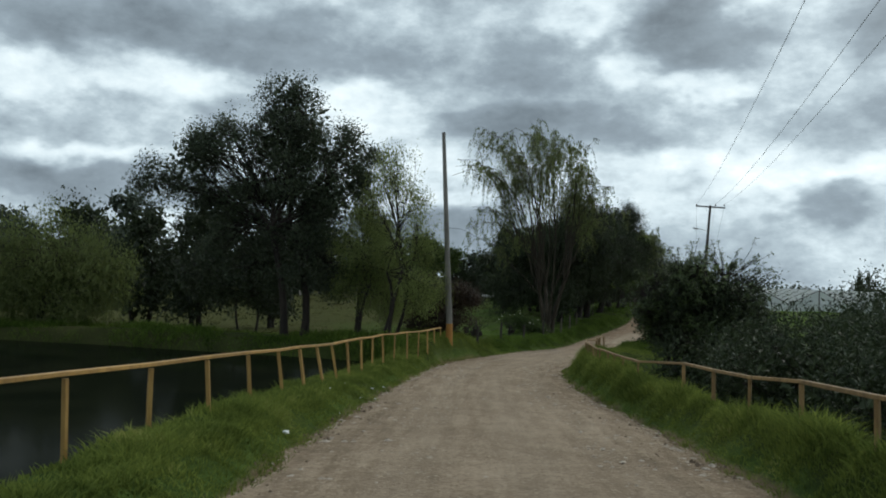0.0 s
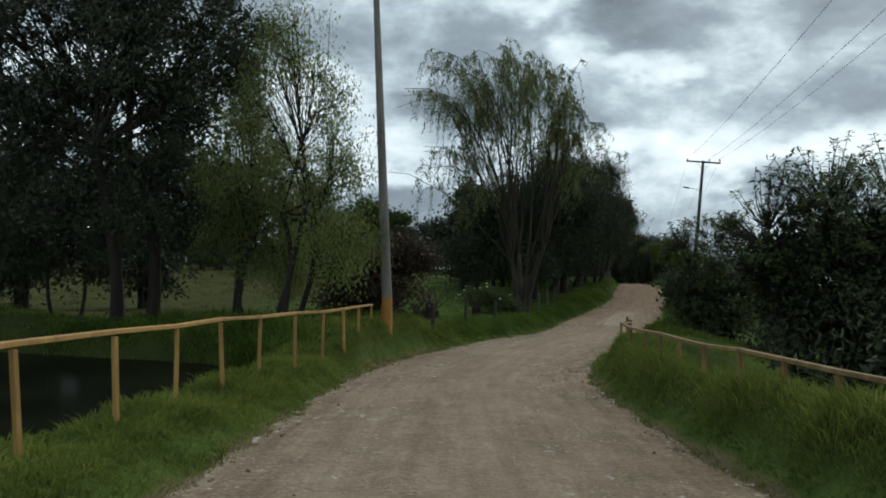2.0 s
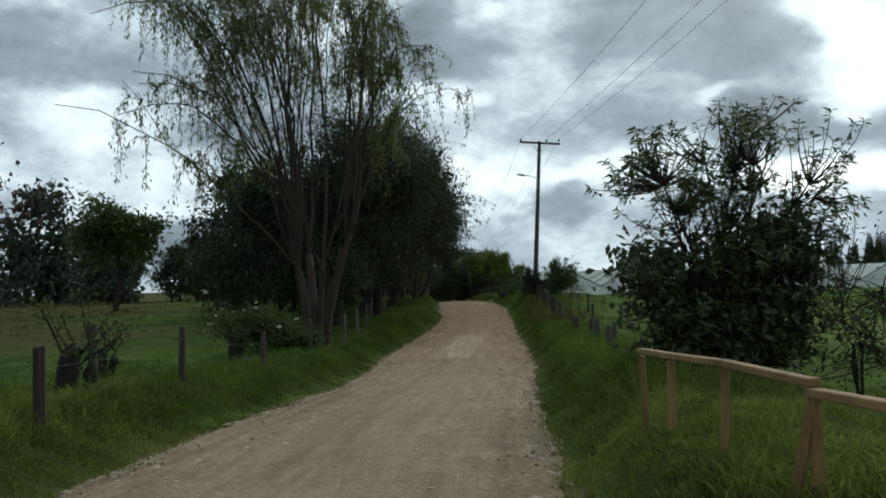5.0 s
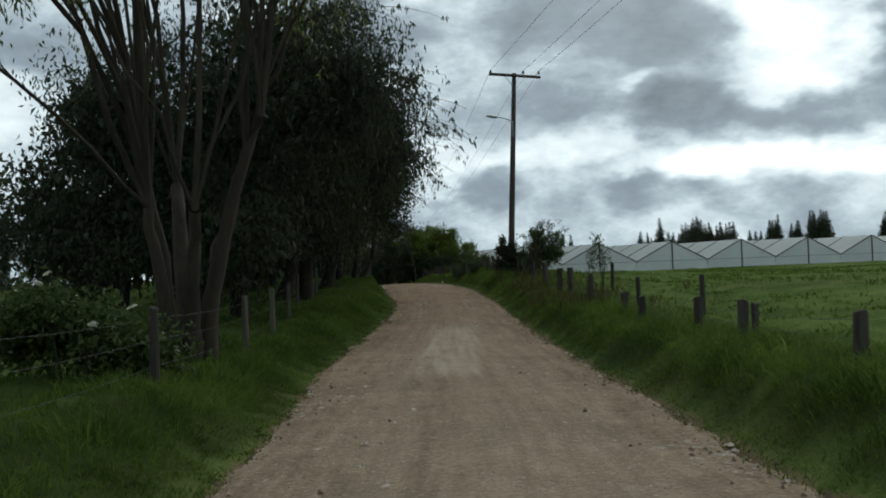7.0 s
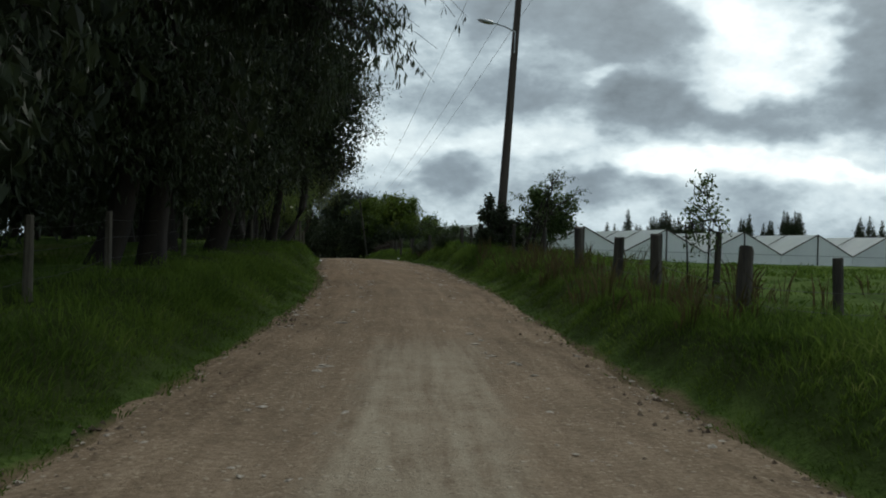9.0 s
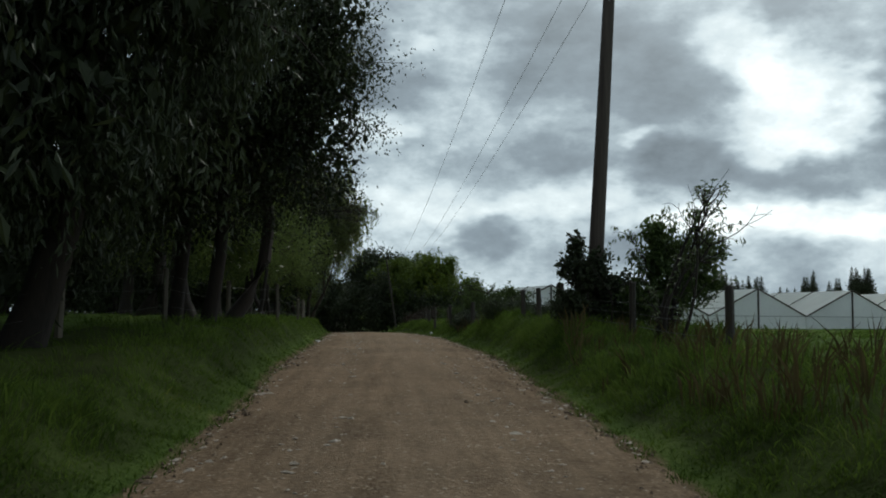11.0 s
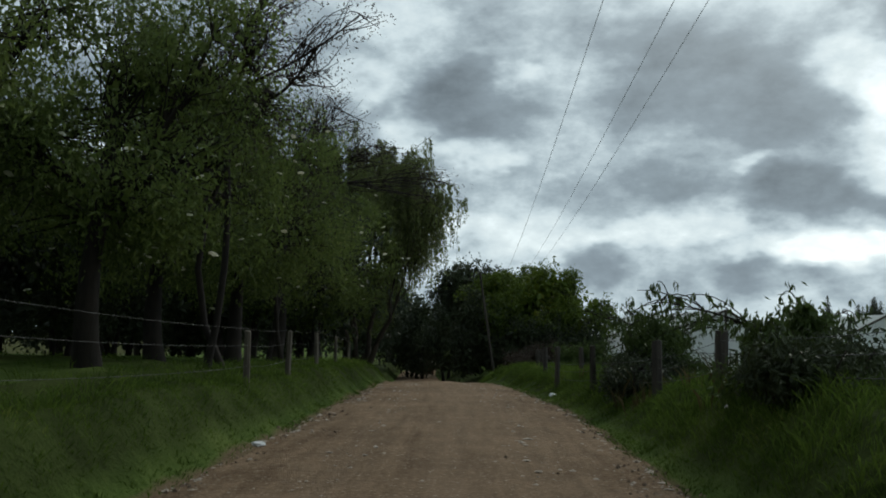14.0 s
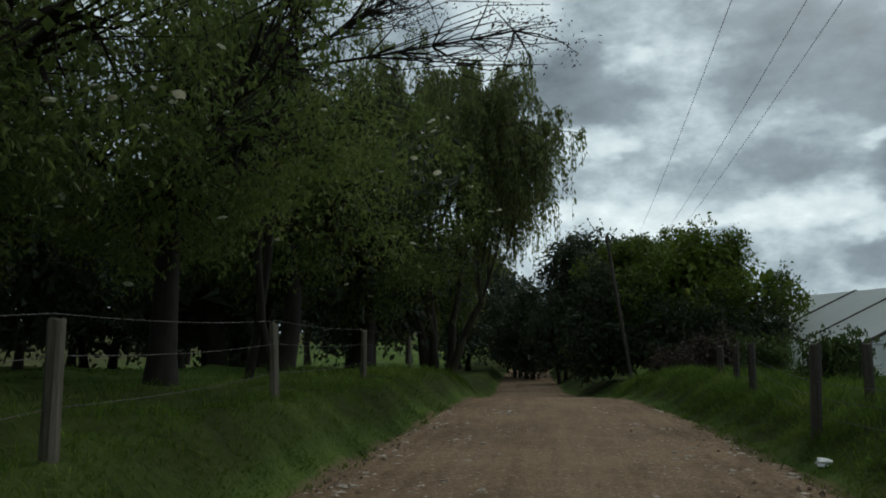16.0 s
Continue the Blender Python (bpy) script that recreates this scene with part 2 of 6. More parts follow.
    bsdf.inputs["Roughness"].default_value = 0.95
    bsdf.inputs["Specular IOR Level"].default_value = 0.1
    h = N.math("ADD", N.math("MULTIPLY", grit, 0.9), N.math("ADD", N.math("MULTIPLY", mid, 0.4), N.math("MULTIPLY", N.math("MULTIPLY", peb, sel), 0.5)))
    bump(N, bsdf, h, 0.9, 0.04)
    return m


def build_ground_material():
    m, N, bsdf, _ = material("meadow")
    co = worldco(N)
    a, b, c = N.noise(co, 0.06, 4, 0.55), N.noise(co, 0.9, 5, 0.6), N.noise(co, 14, 4, 0.7)
    f = N.math("ADD", N.math("ADD", N.math("MULTIPLY", a, 0.4), N.math("MULTIPLY", b, 0.35)), N.math("MULTIPLY", c, 0.25))
    col = N.ramp(f, [(0.38, (0.026, 0.044, 0.010)), (0.5, (0.076, 0.118, 0.026)), (0.62, (0.140, 0.185, 0.050))])
    dry = N.ramp(N.noise(co, 0.11, 5, 0.6), [(0.52, 0.0), (0.66, 0.55)])
    col = N.mix(dry, col, (0.12, 0.105, 0.045))
    # a dull, grazed meadow beyond the pond
    sx = N.add("ShaderNodeSeparateXYZ")
    N.link(co, sx.inputs[0])
    dull = N.ramp(N.math("ADD", N.math("MULTIPLY", sx.outputs[0], -0.06), N.math("ADD", N.math("MULTIPLY", b, 0.4), N.math("MULTIPLY", N.math("SUBTRACT", a, 0.5), 2.2))), [(0.2, 0.0), (0.75, 0.8)])
    col = N.mix(dull, col, N.mix(c, (0.040, 0.038, 0.015), (0.088, 0.079, 0.035)))
    # brown thatch under the long bank grass, darkened for the shade between blades
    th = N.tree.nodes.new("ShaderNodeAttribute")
    th.attribute_name = "thatch_shade"
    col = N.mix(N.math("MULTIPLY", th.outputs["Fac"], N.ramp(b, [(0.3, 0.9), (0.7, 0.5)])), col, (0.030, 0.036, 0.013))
    # bare earth at the road's edge
    at = N.tree.nodes.new("ShaderNodeAttribute")
    at.attribute_name = "verge"
    e = N.math("ADD", at.outputs["Fac"], N.math("MULTIPLY", N.math("SUBTRACT", b, 0.5), 0.9))
    col = N.mix(N.ramp(e, [(0.45, 0.0), (0.75, 1.0)]), col, (0.17, 0.125, 0.075))
    N.link(col, bsdf.inputs["Base Color"])
    bsdf.inputs["Roughness"].default_value = 1.0
    bsdf.inputs["Specular IOR Level"].default_value = 0.04
    bump(N, bsdf, N.math("ADD", b, c), 0.8, 0.08)
    return m


def build_water_material():
    m, N, bsdf, _ = material("dark_pond_water")
    co = worldco(N)
    N.link(N.ramp(N.noise(co, 0.5, 3), [(0.4, (0.006, 0.008, 0.005)), (0.7, (0.012, 0.014, 0.008))]), bsdf.inputs["Base Color"])
    bsdf.inputs["Roughness"].default_value = 0.1
    bsdf.inputs["IOR"].default_value = 1.33
    bsdf.inputs["Specular IOR Level"].default_value = 0.003
    bump(N, bsdf, N.noise(co, 3.0, 3, 0.5), 0.05, 0.01)
    return m


ROAD_MAT, GROUND_MAT, WATER_MAT = build_road_material(), build_ground_material(), build_water_material()
GRASS_MAT = leafy("grass_blades", (0.034, 0.064, 0.011), (0.128, 0.190, 0.034), (0.24, 0.26, 0.075), 0.5, 0.8, 0.9, 0.06)
# yellower grass, its colour also raised for the open light by the pond
LIT_GRASS = leafy("lit_yellowish_grass", (0.066, 0.095, 0.020), (0.225, 0.272, 0.060), (0.37, 0.36, 0.12), 0.5, 0.8, 1.3, 0.06)
DULL_GRASS = leafy("dull_meadow_grass", (0.036, 0.042, 0.014), (0.110, 0.108, 0.040), None, 0.4, 0.8, 0.5, 0.06)
GREY_LEAF = leafy("greyish_dark_leaves", (0.022, 0.031, 0.017), (0.072, 0.092, 0.046), (0.12, 0.14, 0.08), 0.3, 0.45, 0.8, 0.35)
DRYGRASS_MAT = leafy("dry_grass_blades", (0.045, 0.040, 0.015), (0.115, 0.09, 0.042), None, 0.3, 0.8, 0.8, 0.06)
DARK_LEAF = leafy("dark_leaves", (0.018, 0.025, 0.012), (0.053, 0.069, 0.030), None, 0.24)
MID_LEAF = leafy("green_leaves", (0.028, 0.046, 0.012), (0.094, 0.138, 0.036), (0.14, 0.16, 0.05), 0.34)
POND_LEAF = leafy("grey_green_leaves", (0.018, 0.027, 0.012), (0.066, 0.086, 0.040), (0.14, 0.16, 0.085), 0.22, 0.5, 1.1, 0.22)
SHRUB_LEAF = leafy("shrub_leaves", (0.030, 0.048, 0.012), (0.105, 0.150, 0.036), (0.16, 0.18, 0.06), 0.3, 0.38, 0.6, 0.45)
WILLOW_LEAF = leafy("willow_leaves", (0.070, 0.090, 0.028), (0.185, 0.220, 0.072), None, 0.48)
SLENDER_LEAF = leafy("young_willow_leaves", (0.095, 0.122, 0.036), (0.26, 0.31, 0.10), None, 0.55)
# a darker copy of the green leaves, with dim light put into the colour
SHADE_LEAF = leafy("shaded_green_leaves", (0.010, 0.015, 0.006), (0.033, 0.046, 0.014), None, 0.22)
ELDER_LEAF = leafy("elder_leaves", (0.050, 0.074, 0.018), (0.18, 0.235, 0.062), (0.26, 0.28, 0.10), 0.5)
BRIGHT_LEAF = leafy("bright_leaves", (0.036, 0.062, 0.008), (0.130, 0.180, 0.022), (0.24, 0.24, 0.03), 0.35)
RED_LEAF = leafy("brown_leaves", (0.024, 0.018, 0.013), (0.072, 0.048, 0.032), None, 0.2)
FAR_LEAF = leafy("far_leaves", (0.028, 0.040, 0.026), (0.060, 0.078, 0.046), None, 0.2)
FLOWER_MAT = leafy("cream_flowers", (0.55, 0.53, 0.40), (0.80, 0.78, 0.64), None, 0.4)
BARK = mottled("grey_brown_bark", (0.010, 0.0075, 0.006), (0.033, 0.024, 0.017), 3.0, 0.95, 0.8, 0.03, stretch=(1, 1, 0.25))
WILLOW_BARK = mottled("willow_bark", (0.015, 0.011, 0.007), (0.055, 0.042, 0.026), 3.0, 0.95, 0.8, 0.03, stretch=(1, 1, 0.25))
YELLOW_PAINT = mottled("worn_ochre_paint", (0.26, 0.14, 0.035), (0.46, 0.27, 0.075), 5.0, 0.6, 0.4, 0.006, stretch=(1, 1, 0.3), spread=0.35)
WORN_PAINT = mottled("weathered_ochre_paint", (0.13, 0.078, 0.028), (0.32, 0.195, 0.075), 5.0, 0.75, 0.5, 0.006, stretch=(1, 1, 0.3), spread=0.35)
ORANGE_PAINT = mottled("orange_band_paint", (0.30, 0.125, 0.02), (0.42, 0.19, 0.035), 4.0, 0.65, 0.3, 0.005)
CONCRETE = mottled("grey_concrete", (0.105, 0.098, 0.085), (0.25, 0.232, 0.20), 2.0, 0.85, 0.4, 0.008, stretch=(1, 1, 0.15))
POLE_WOOD = mottled("dark_pole_wood", (0.028, 0.021, 0.017), (0.085, 0.066, 0.053), 3.0, 0.85, 0.7, 0.015, stretch=(2, 2, 0.08))
POST_WOOD = mottled("weathered_post_wood", (0.020, 0.017, 0.014), (0.075, 0.062, 0.048), 6.0, 0.9, 0.8, 0.015, stretch=(2, 2, 0.2), spread=0.5)
PALE_POST = mottled("pale_post_wood", (0.055, 0.046, 0.033), (0.15, 0.128, 0.095), 6.0, 0.9, 0.8, 0.012, stretch=(2, 2, 0.2), spread=0.5)
IRON = mottled("rusty_iron", (0.06, 0.05, 0.045), (0.16, 0.13, 0.11), 12.0, 0.6, 0.3, 0.003, 0.6)
GALVANISED = mottled("galvanised_steel", (0.30, 0.31, 0.32), (0.48, 0.49, 0.50), 10.0, 0.45, 0.2, 0.003, 0.7)
PORCELAIN = mottled("brown_porcelain", (0.05, 0.03, 0.02), (0.10, 0.06, 0.04), 8.0, 0.25, 0.1, 0.002)
WIRE_MAT = mottled("dark_cable", (0.015, 0.014, 0.013), (0.04, 0.038, 0.035), 6.0, 0.6, 0.1, 0.002)
CABLE_MAT = mottled("grey_aluminium_cable", (0.30, 0.305, 0.31), (0.46, 0.465, 0.47), 6.0, 0.6, 0.1, 0.002)
FILM_MAT = mottled("white_greenhouse_film", (0.62, 0.64, 0.64), (0.84, 0.85, 0.85), 0.5, 0.45, 0.5, 0.03)
film_nodes = FILM_MAT.node_tree
film_out = [n for n in film_nodes.nodes if n.type == "OUTPUT_MATERIAL"][0]
film_bsdf = [n for n in film_nodes.nodes if n.type == "BSDF_PRINCIPLED"][0]
film_tr, film_mix = film_nodes.nodes.new("ShaderNodeBsdfTranslucent"), film_nodes.nodes.new("ShaderNodeMixShader")
film_tr.inputs[0].default_value, film_mix.inputs[0].default_value = (0.86, 0.88, 0.88, 1), 0.6
film_nodes.links.new(film_bsdf.outputs[0], film_mix.inputs[1])
film_nodes.links.new(film_tr.outputs[0], film_mix.inputs[2])
film_nodes.links.new(film_mix.outputs[0], film_out.inputs[0])
STONE_MAT = mottled("pale_stone", (0.24, 0.195, 0.15), (0.55, 0.47, 0.38), 14.0, 0.9, 0.6, 0.01)
CLOD_MAT = mottled("crumbled_earth", (0.07, 0.046, 0.03), (0.24, 0.17, 0.115), 6.0, 0.95, 0.5, 0.01)
PLASTIC_MAT = mottled("white_litter_plastic", (0.55, 0.56, 0.55), (0.80, 0.80, 0.78), 12.0, 0.5, 0.5, 0.01)
RED_WALL = mottled("red_brown_clay", (0.06, 0.028, 0.02), (0.13, 0.05, 0.032), 1.5, 0.9, 0.4, 0.02)
WHITE_WALL = mottled("white_plaster", (0.55, 0.54, 0.50), (0.78, 0.77, 0.73), 1.5, 0.85, 0.3, 0.01)


# ---- mesh helpers ----
def np_mesh(name, verts, faces, mat, smooth=False):
    """A mesh from arrays: verts (n, 3), faces (m, k), all with k corners."""
    verts, faces = np.asarray(verts, np.float32), np.asarray(faces, np.int32)
    me = bpy.data.meshes.new(name)
    m, k = faces.shape
    me.vertices.add(len(verts))
    me.vertices.foreach_set("co", verts.ravel())
    me.loops.add(m * k)
    me.loops.foreach_set("vertex_index", faces.ravel())
    me.polygons.add(m)
    me.polygons.foreach_set("loop_start", np.arange(0, m * k, k, dtype=np.int32))
    me.polygons.foreach_set("loop_total", np.full(m, k, dtype=np.int32))
    me.polygons.foreach_set("use_smooth", np.full(m, smooth, dtype=bool))
    me.update(calc_edges=True)
    me.materials.append(mat)
    return me


def bm_mesh(name, bm, mat, smooth=False):
    me = bpy.data.meshes.new(name)
    for f in bm.faces:
        f.smooth = smooth
    bm.to_mesh(me)
    bm.free()
    me.materials.append(mat)
    return me


def part(name, data, parent, label="", mat=None, smooth=False):
    """Links a bmesh or a mesh as one mesh object under a thing or a part."""
    me = bm_mesh(name, data, mat, smooth) if isinstance(data, bmesh.types.BMesh) else data
    ob = new(name, me)
    ob.parent = parent
    return tagged(ob, label)


def thing(name, place, label, category, group="", rz=0.0):
    ob = new(name)
    ob.matrix_world = pose(*place, 0, 0, rz)
    return tagged(ob, label, category, group)


def tubes(lines, sides=6):
    """One closed tube for each line of (point, radius): vertices and quads."""
    vs, fs, n0 = [], [], 0
    ang = np.linspace(0, 2 * np.pi, sides, endpoint=False)
    ring = np.stack([np.cos(ang), np.sin(ang)], 1)
    for pts, rad in lines:
        pts, rad = np.asarray(pts, float), np.asarray(rad, float)
        tang = np.gradient(pts, axis=0)
        tang /= np.linalg.norm(tang, axis=1, keepdims=True) + 1e-9
        ref = np.where(np.abs(tang[:, 2:3]) > 0.9, np.array([[1.0, 0, 0]]), np.array([[0, 0, 1.0]]))
        a = np.cross(tang, ref)
        a /= np.linalg.norm(a, axis=1, keepdims=True) + 1e-9
        b = np.cross(tang, a)
        v = pts[:, None] + rad[:, None, None] * (ring[None, :, :1] * a[:, None] + ring[None, :, 1:] * b[:, None])
        k = len(pts)
        i = np.arange(k - 1)[:, None] * sides + np.arange(sides)[None]
        j = np.arange(k - 1)[:, None] * sides + (np.arange(sides)[None] + 1) % sides
        f = np.stack([i, j, j + sides, i + sides], -1).reshape(-1, 4) + n0
        vs.append(v.reshape(-1, 3)), fs.append(f)
        n0 += k * sides
    return np.concatenate(vs), np.concatenate(fs)


def curve_pts(p0, p1, bow, n=6):
    """A bowed line from p0 to p1; bow is the way in which its middle is pushed."""
    t = np.linspace(0, 1, n)[:, None]
    return (1 - t) * np.asarray(p0) + t * np.asarray(p1) + 4 * t * (1 - t) * np.asarray(bow)


def leaves(rng, centres, count, spread, length, width, droop=0.0, flat=1.0):
    """Leaf blades round each centre: four-cornered, folded at random. droop: how far they hang."""
    c = np.repeat(np.asarray(centres, float), count, axis=0)
    n = len(c)
    c = c + rng.normal(size=(n, 3)) * np.asarray(spread) * np.array([1, 1, flat])
    way = rng.normal(size=(n, 3))
    way[:, 2] -= droop * 2.2
    way /= np.linalg.norm(way, axis=1, keepdims=True)
    side = np.cross(way, rng.normal(size=(n, 3)))
    side /= np.linalg.norm(side, axis=1, keepdims=True) + 1e-9
    ln = length * rng.uniform(0.6, 1.25, (n, 1))
    wd = width * rng.uniform(0.7, 1.2, (n, 1))
    up = np.cross(way, side) * wd * 0.25
    v = np.stack([c, c + way * ln * 0.45 + side * wd * 0.5 + up, c + way * ln, c + way * ln * 0.45 - side * wd * 0.5 + up], 1)
    f = np.arange(n * 4).reshape(n, 4)
    return v.reshape(-1, 3), f


def in_lobes(rng, lobes, count, shell=0.55, subs=13, loose=0.21):
    """Points in ellipsoids (x, y, z, rx, ry, rz), gathered in boughs near their outside; also the lobe of each."""
    lobes = np.asarray(lobes, float)
    vol = (lobes[:, 3] * lobes[:, 4] * lobes[:, 5]) ** 0.7
    k = rng.choice(len(lobes), count, p=vol / vol.sum())
    d = rng.normal(size=(len(lobes), subs, 3))
    d /= np.linalg.norm(d, axis=2, keepdims=True)
    d *= rng.uniform(0.45, 0.95, (len(lobes), subs, 1)) ** (1 - shell * 0.5)
    q = d[k, rng.integers(0, subs, count)] + rng.normal(size=(count, 3)) * loose
    return lobes[k, :3] + q * lobes[k, 3:], k


# ---- the lie of the land ----
ROAD_Y = [-60, -4, 2.5, 9.5, 15.6, 21, 26.3, 42.6, 45.7, 49, 52.6, 57, 63, 70.6, 76, 82.5, 88.5, 94.5, 104, 111, 116, 125, 135, 150, 170, 400]
ROAD_Z = [1.9, 1.74, 1.35, 0.87, 0.55, 0.28, 0.0, -0.67, -0.83, -0.95, -1.0, -1.02, -0.78, -0.42, -0.38, -0.28, -0.23, -0.22, -0.22, -0.27, -0.4, -1.1, -1.62, -1.75, -1.7, -1.6]
LEFT_Y = [-60, -4, 2.5, 6, 13, 20, 26, 31, 36, 40, 44, 48, 52, 57, 61, 65, 70, 75, 81, 88, 94, 102, 110, 123, 143, 160, 400]
LEFT_X = [4, 1.9, 1.5, 1.1, 0.65, 0.42, 0.3, 0.85, 1.9, 2.8, 4.0, 5.0, 5.75, 6.8, 8.1, 9.4, 10.7, 11.6, 12.4, 13.6, 14.6, 15.8, 17.0, 18.6, 20.2, 22, 60]
RIGHT_Y = [-60, -4, 4.7, 9, 15, 20, 25, 28.5, 33, 36, 40, 45, 50, 57, 62, 65, 73, 80, 86, 94, 98, 104, 113, 123, 134, 160, 400]
RIGHT_X = [8.5, 6.5, 6.1, 5.8, 5.1, 4.75, 4.65, 5.05, 5.8, 6.5, 7.5, 8.8, 10.3, 11.9, 12.8, 13.4, 15.2, 16.8, 18.0, 19.3, 20.0, 20.7, 21.3, 22.0, 22.6, 25.0, 63]
FIELD_Y = [-60, 32, 45, 58, 68, 86, 100, 118, 130, 150, 400]
FIELD_L = [0.4, 0.5, -0.4, -0.5, 0.0, 0.5, 0.5, 0.3, -0.5, -1.1, -1.0]
FIELD_R = [-0.4, -0.4, -0.62, -0.65, 0.0, 0.55, 0.35, -0.05, -0.55, -0.7, -0.5]


def eased(y, ys, xs, span=3.0):
    y = np.asarray(y, float)
    return sum(np.interp(y + o * span, ys, xs) for o in (-1, -0.5, 0, 0.5, 1)) / 5


def road_z(y):
    return eased(y, ROAD_Y, ROAD_Z)


def left_x(y):
    return eased(y, LEFT_Y, LEFT_X, 2.0)


def right_x(y):
    return eased(y, RIGHT_Y, RIGHT_X, 2.0)


def ramp01(v):
    v = np.clip(v, 0, 1)
    return v * v * (3 - 2 * v)


def lumps(x, y, s):
    return (np.sin(x * 1.3 * s + 1.7 * np.sin(y * 0.7 * s)) * np.cos(y * 1.1 * s + 1.3 * np.sin(x * 0.9 * s + 2)) +
            0.5 * np.sin(x * 2.9 * s + y * 2.3 * s + 1.1) * np.cos(y * 3.1 * s - x * 1.7 * s))


def ground_z(x, y):
    """The height of the land: a sunken road between banks, a causeway between ponds at the start, fields beyond."""
    x, y = np.asarray(x, float), np.asarray(y, float)
    zr, lx, rx = road_z(y), left_x(y), right_x(y)
    dl, dr = (lx - x) * 0.97, (x - rx) * 0.97
    d = np.maximum(dl, dr)
    left = dl > dr
    field = np.where(left, eased(y, FIELD_Y, FIELD_L, 5), eased(y, FIELD_Y, FIELD_R, 5))
    out = ramp01((dr - 4) / 8) * ramp01((y - 50) / 12) * ramp01((140 - y) / 10)
    field = np.where(left, field, field * (1 - out) - 0.08 * out)
    early = ramp01((36 - y) / 4)
    late = ramp01((y - 72) / 8)
    rise = np.where(left, 0.50 + 0.25 * early - 0.50 * ramp01((28 - y) / 4) + 0.13 * ramp01((y - 26) / 2) * ramp01((36 - y) / 3) + 0.24 * late - 0.1 * ramp01((y - 92) / 6), 0.58 + 0.10 * early - 0.18 * ramp01((17 - y) / 6) - 0.14 * ramp01((y - 18) / 4) * ramp01((27 - y) / 2.5) - 0.17 * ramp01((y - 28) / 1.5) * ramp01((36 - y) / 2.5) + 0.28 * ramp01((y - 76) / 5) * ramp01((97 - y) / 5))
    run = np.where(left, 1.3 - 0.75 * early - 0.45 * late, 1.3 - 0.65 * early - 0.45 * ramp01((y - 40) / 4) * ramp01((66 - y) / 4))
    bank = zr + rise * ramp01((d + 0.05) / run)
    far = ramp01((d - 1.6) / 3.5)
    land = bank * (1 - far) + field * far
    # the ponds beside the causeway
    edge = np.where(left, 1.15, 0.6 + 0.5 * ramp01((y - 24) / 3))
    end = np.where(left, 27.2 + 0.15 * np.clip(dl - 2, 0, 12), 30)
    inpond = ramp01((d - edge) / np.where(left, 2.4, 1.7)) * ramp01((end - y) / np.where(left, 2.5, 4.0)) * np.where(left, ramp01((44 - dl) / 8), ramp01((13 - dr) / 5))
    land = land * (1 - inpond) + (-2.2) * inpond
    land = land + lumps(x, y, 1.0) * 0.07 * ramp01(d / 1.0) + lumps(x, y, 0.22) * 0.12 * ramp01((d - 3) / 6)
    under = zr - 0.14 * ramp01(-d / 0.5)
    rag = 0.035 * lumps(x, y, 2.3)
    return np.where(d > 0, land, under) + rag * ramp01((d + 0.6) / 0.4)


def graded(lo, hi, near_lo, near_hi, fine, coarse_n):
    a = near_lo - (near_lo - lo) * np.linspace(1, 0, coarse_n, endpoint=False) ** 2.2
    c = near_hi + (hi - near_hi) * np.linspace(0, 1, coarse_n + 1)[1:] ** 2.2
    return np.concatenate([a, np.arange(near_lo, near_hi, fine), c])


def build_ground():
    # rows follow the road, so that its edges keep their detail
    ys = graded(-60, 1500, -8, 150, 0.32, 34)
    off = np.concatenate([-900 * np.linspace(1, 0, 30, endpoint=False) ** 2.6 - 8, np.arange(-8, 8.01, 0.22), 8 + 900 * np.linspace(0, 1, 31)[1:] ** 2.6])
    mid = (left_x(ys) + right_x(ys)) / 2
    yy = np.repeat(ys[:, None], len(off), 1)
    xx = np.where(ys[:, None] < 380, mid[:, None], mid[-1]) * np.clip(1.2 - np.abs(off)[None] / 400, 0, 1).clip(0, 1) + off[None]
    zz = ground_z(xx, yy)
    far = ramp01((np.hypot(xx, yy - 60) - 150) / 120)
    zz = zz * (1 - far) - 0.3 * far
    v = np.stack([xx, yy, zz], -1).reshape(-1, 3)
    a, b = len(ys), len(off)
    i = np.arange(a - 1)[:, None] * b + np.arange(b - 1)[None]
    f = np.stack([i, i + 1, i + b + 1, i + b], -1).reshape(-1, 4)
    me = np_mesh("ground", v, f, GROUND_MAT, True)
    d = np.maximum(left_x(yy) - xx, xx - right_x(yy))
    at = me.attributes.new("verge", "FLOAT", "POINT")
    at.data.foreach_set("value", (1 - ramp01((d + 0.15) / 0.45)).astype(np.float32).ravel())
    # where the ground takes that shade colour: grassy banks and the far pond bank
    at = me.attributes.new("thatch_shade", "FLOAT", "POINT")
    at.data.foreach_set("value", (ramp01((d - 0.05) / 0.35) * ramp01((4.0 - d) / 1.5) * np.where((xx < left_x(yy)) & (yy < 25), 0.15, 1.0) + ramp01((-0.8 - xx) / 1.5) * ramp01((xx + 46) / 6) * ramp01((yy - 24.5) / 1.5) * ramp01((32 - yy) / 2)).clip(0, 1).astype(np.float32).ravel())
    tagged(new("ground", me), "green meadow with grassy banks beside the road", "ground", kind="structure")


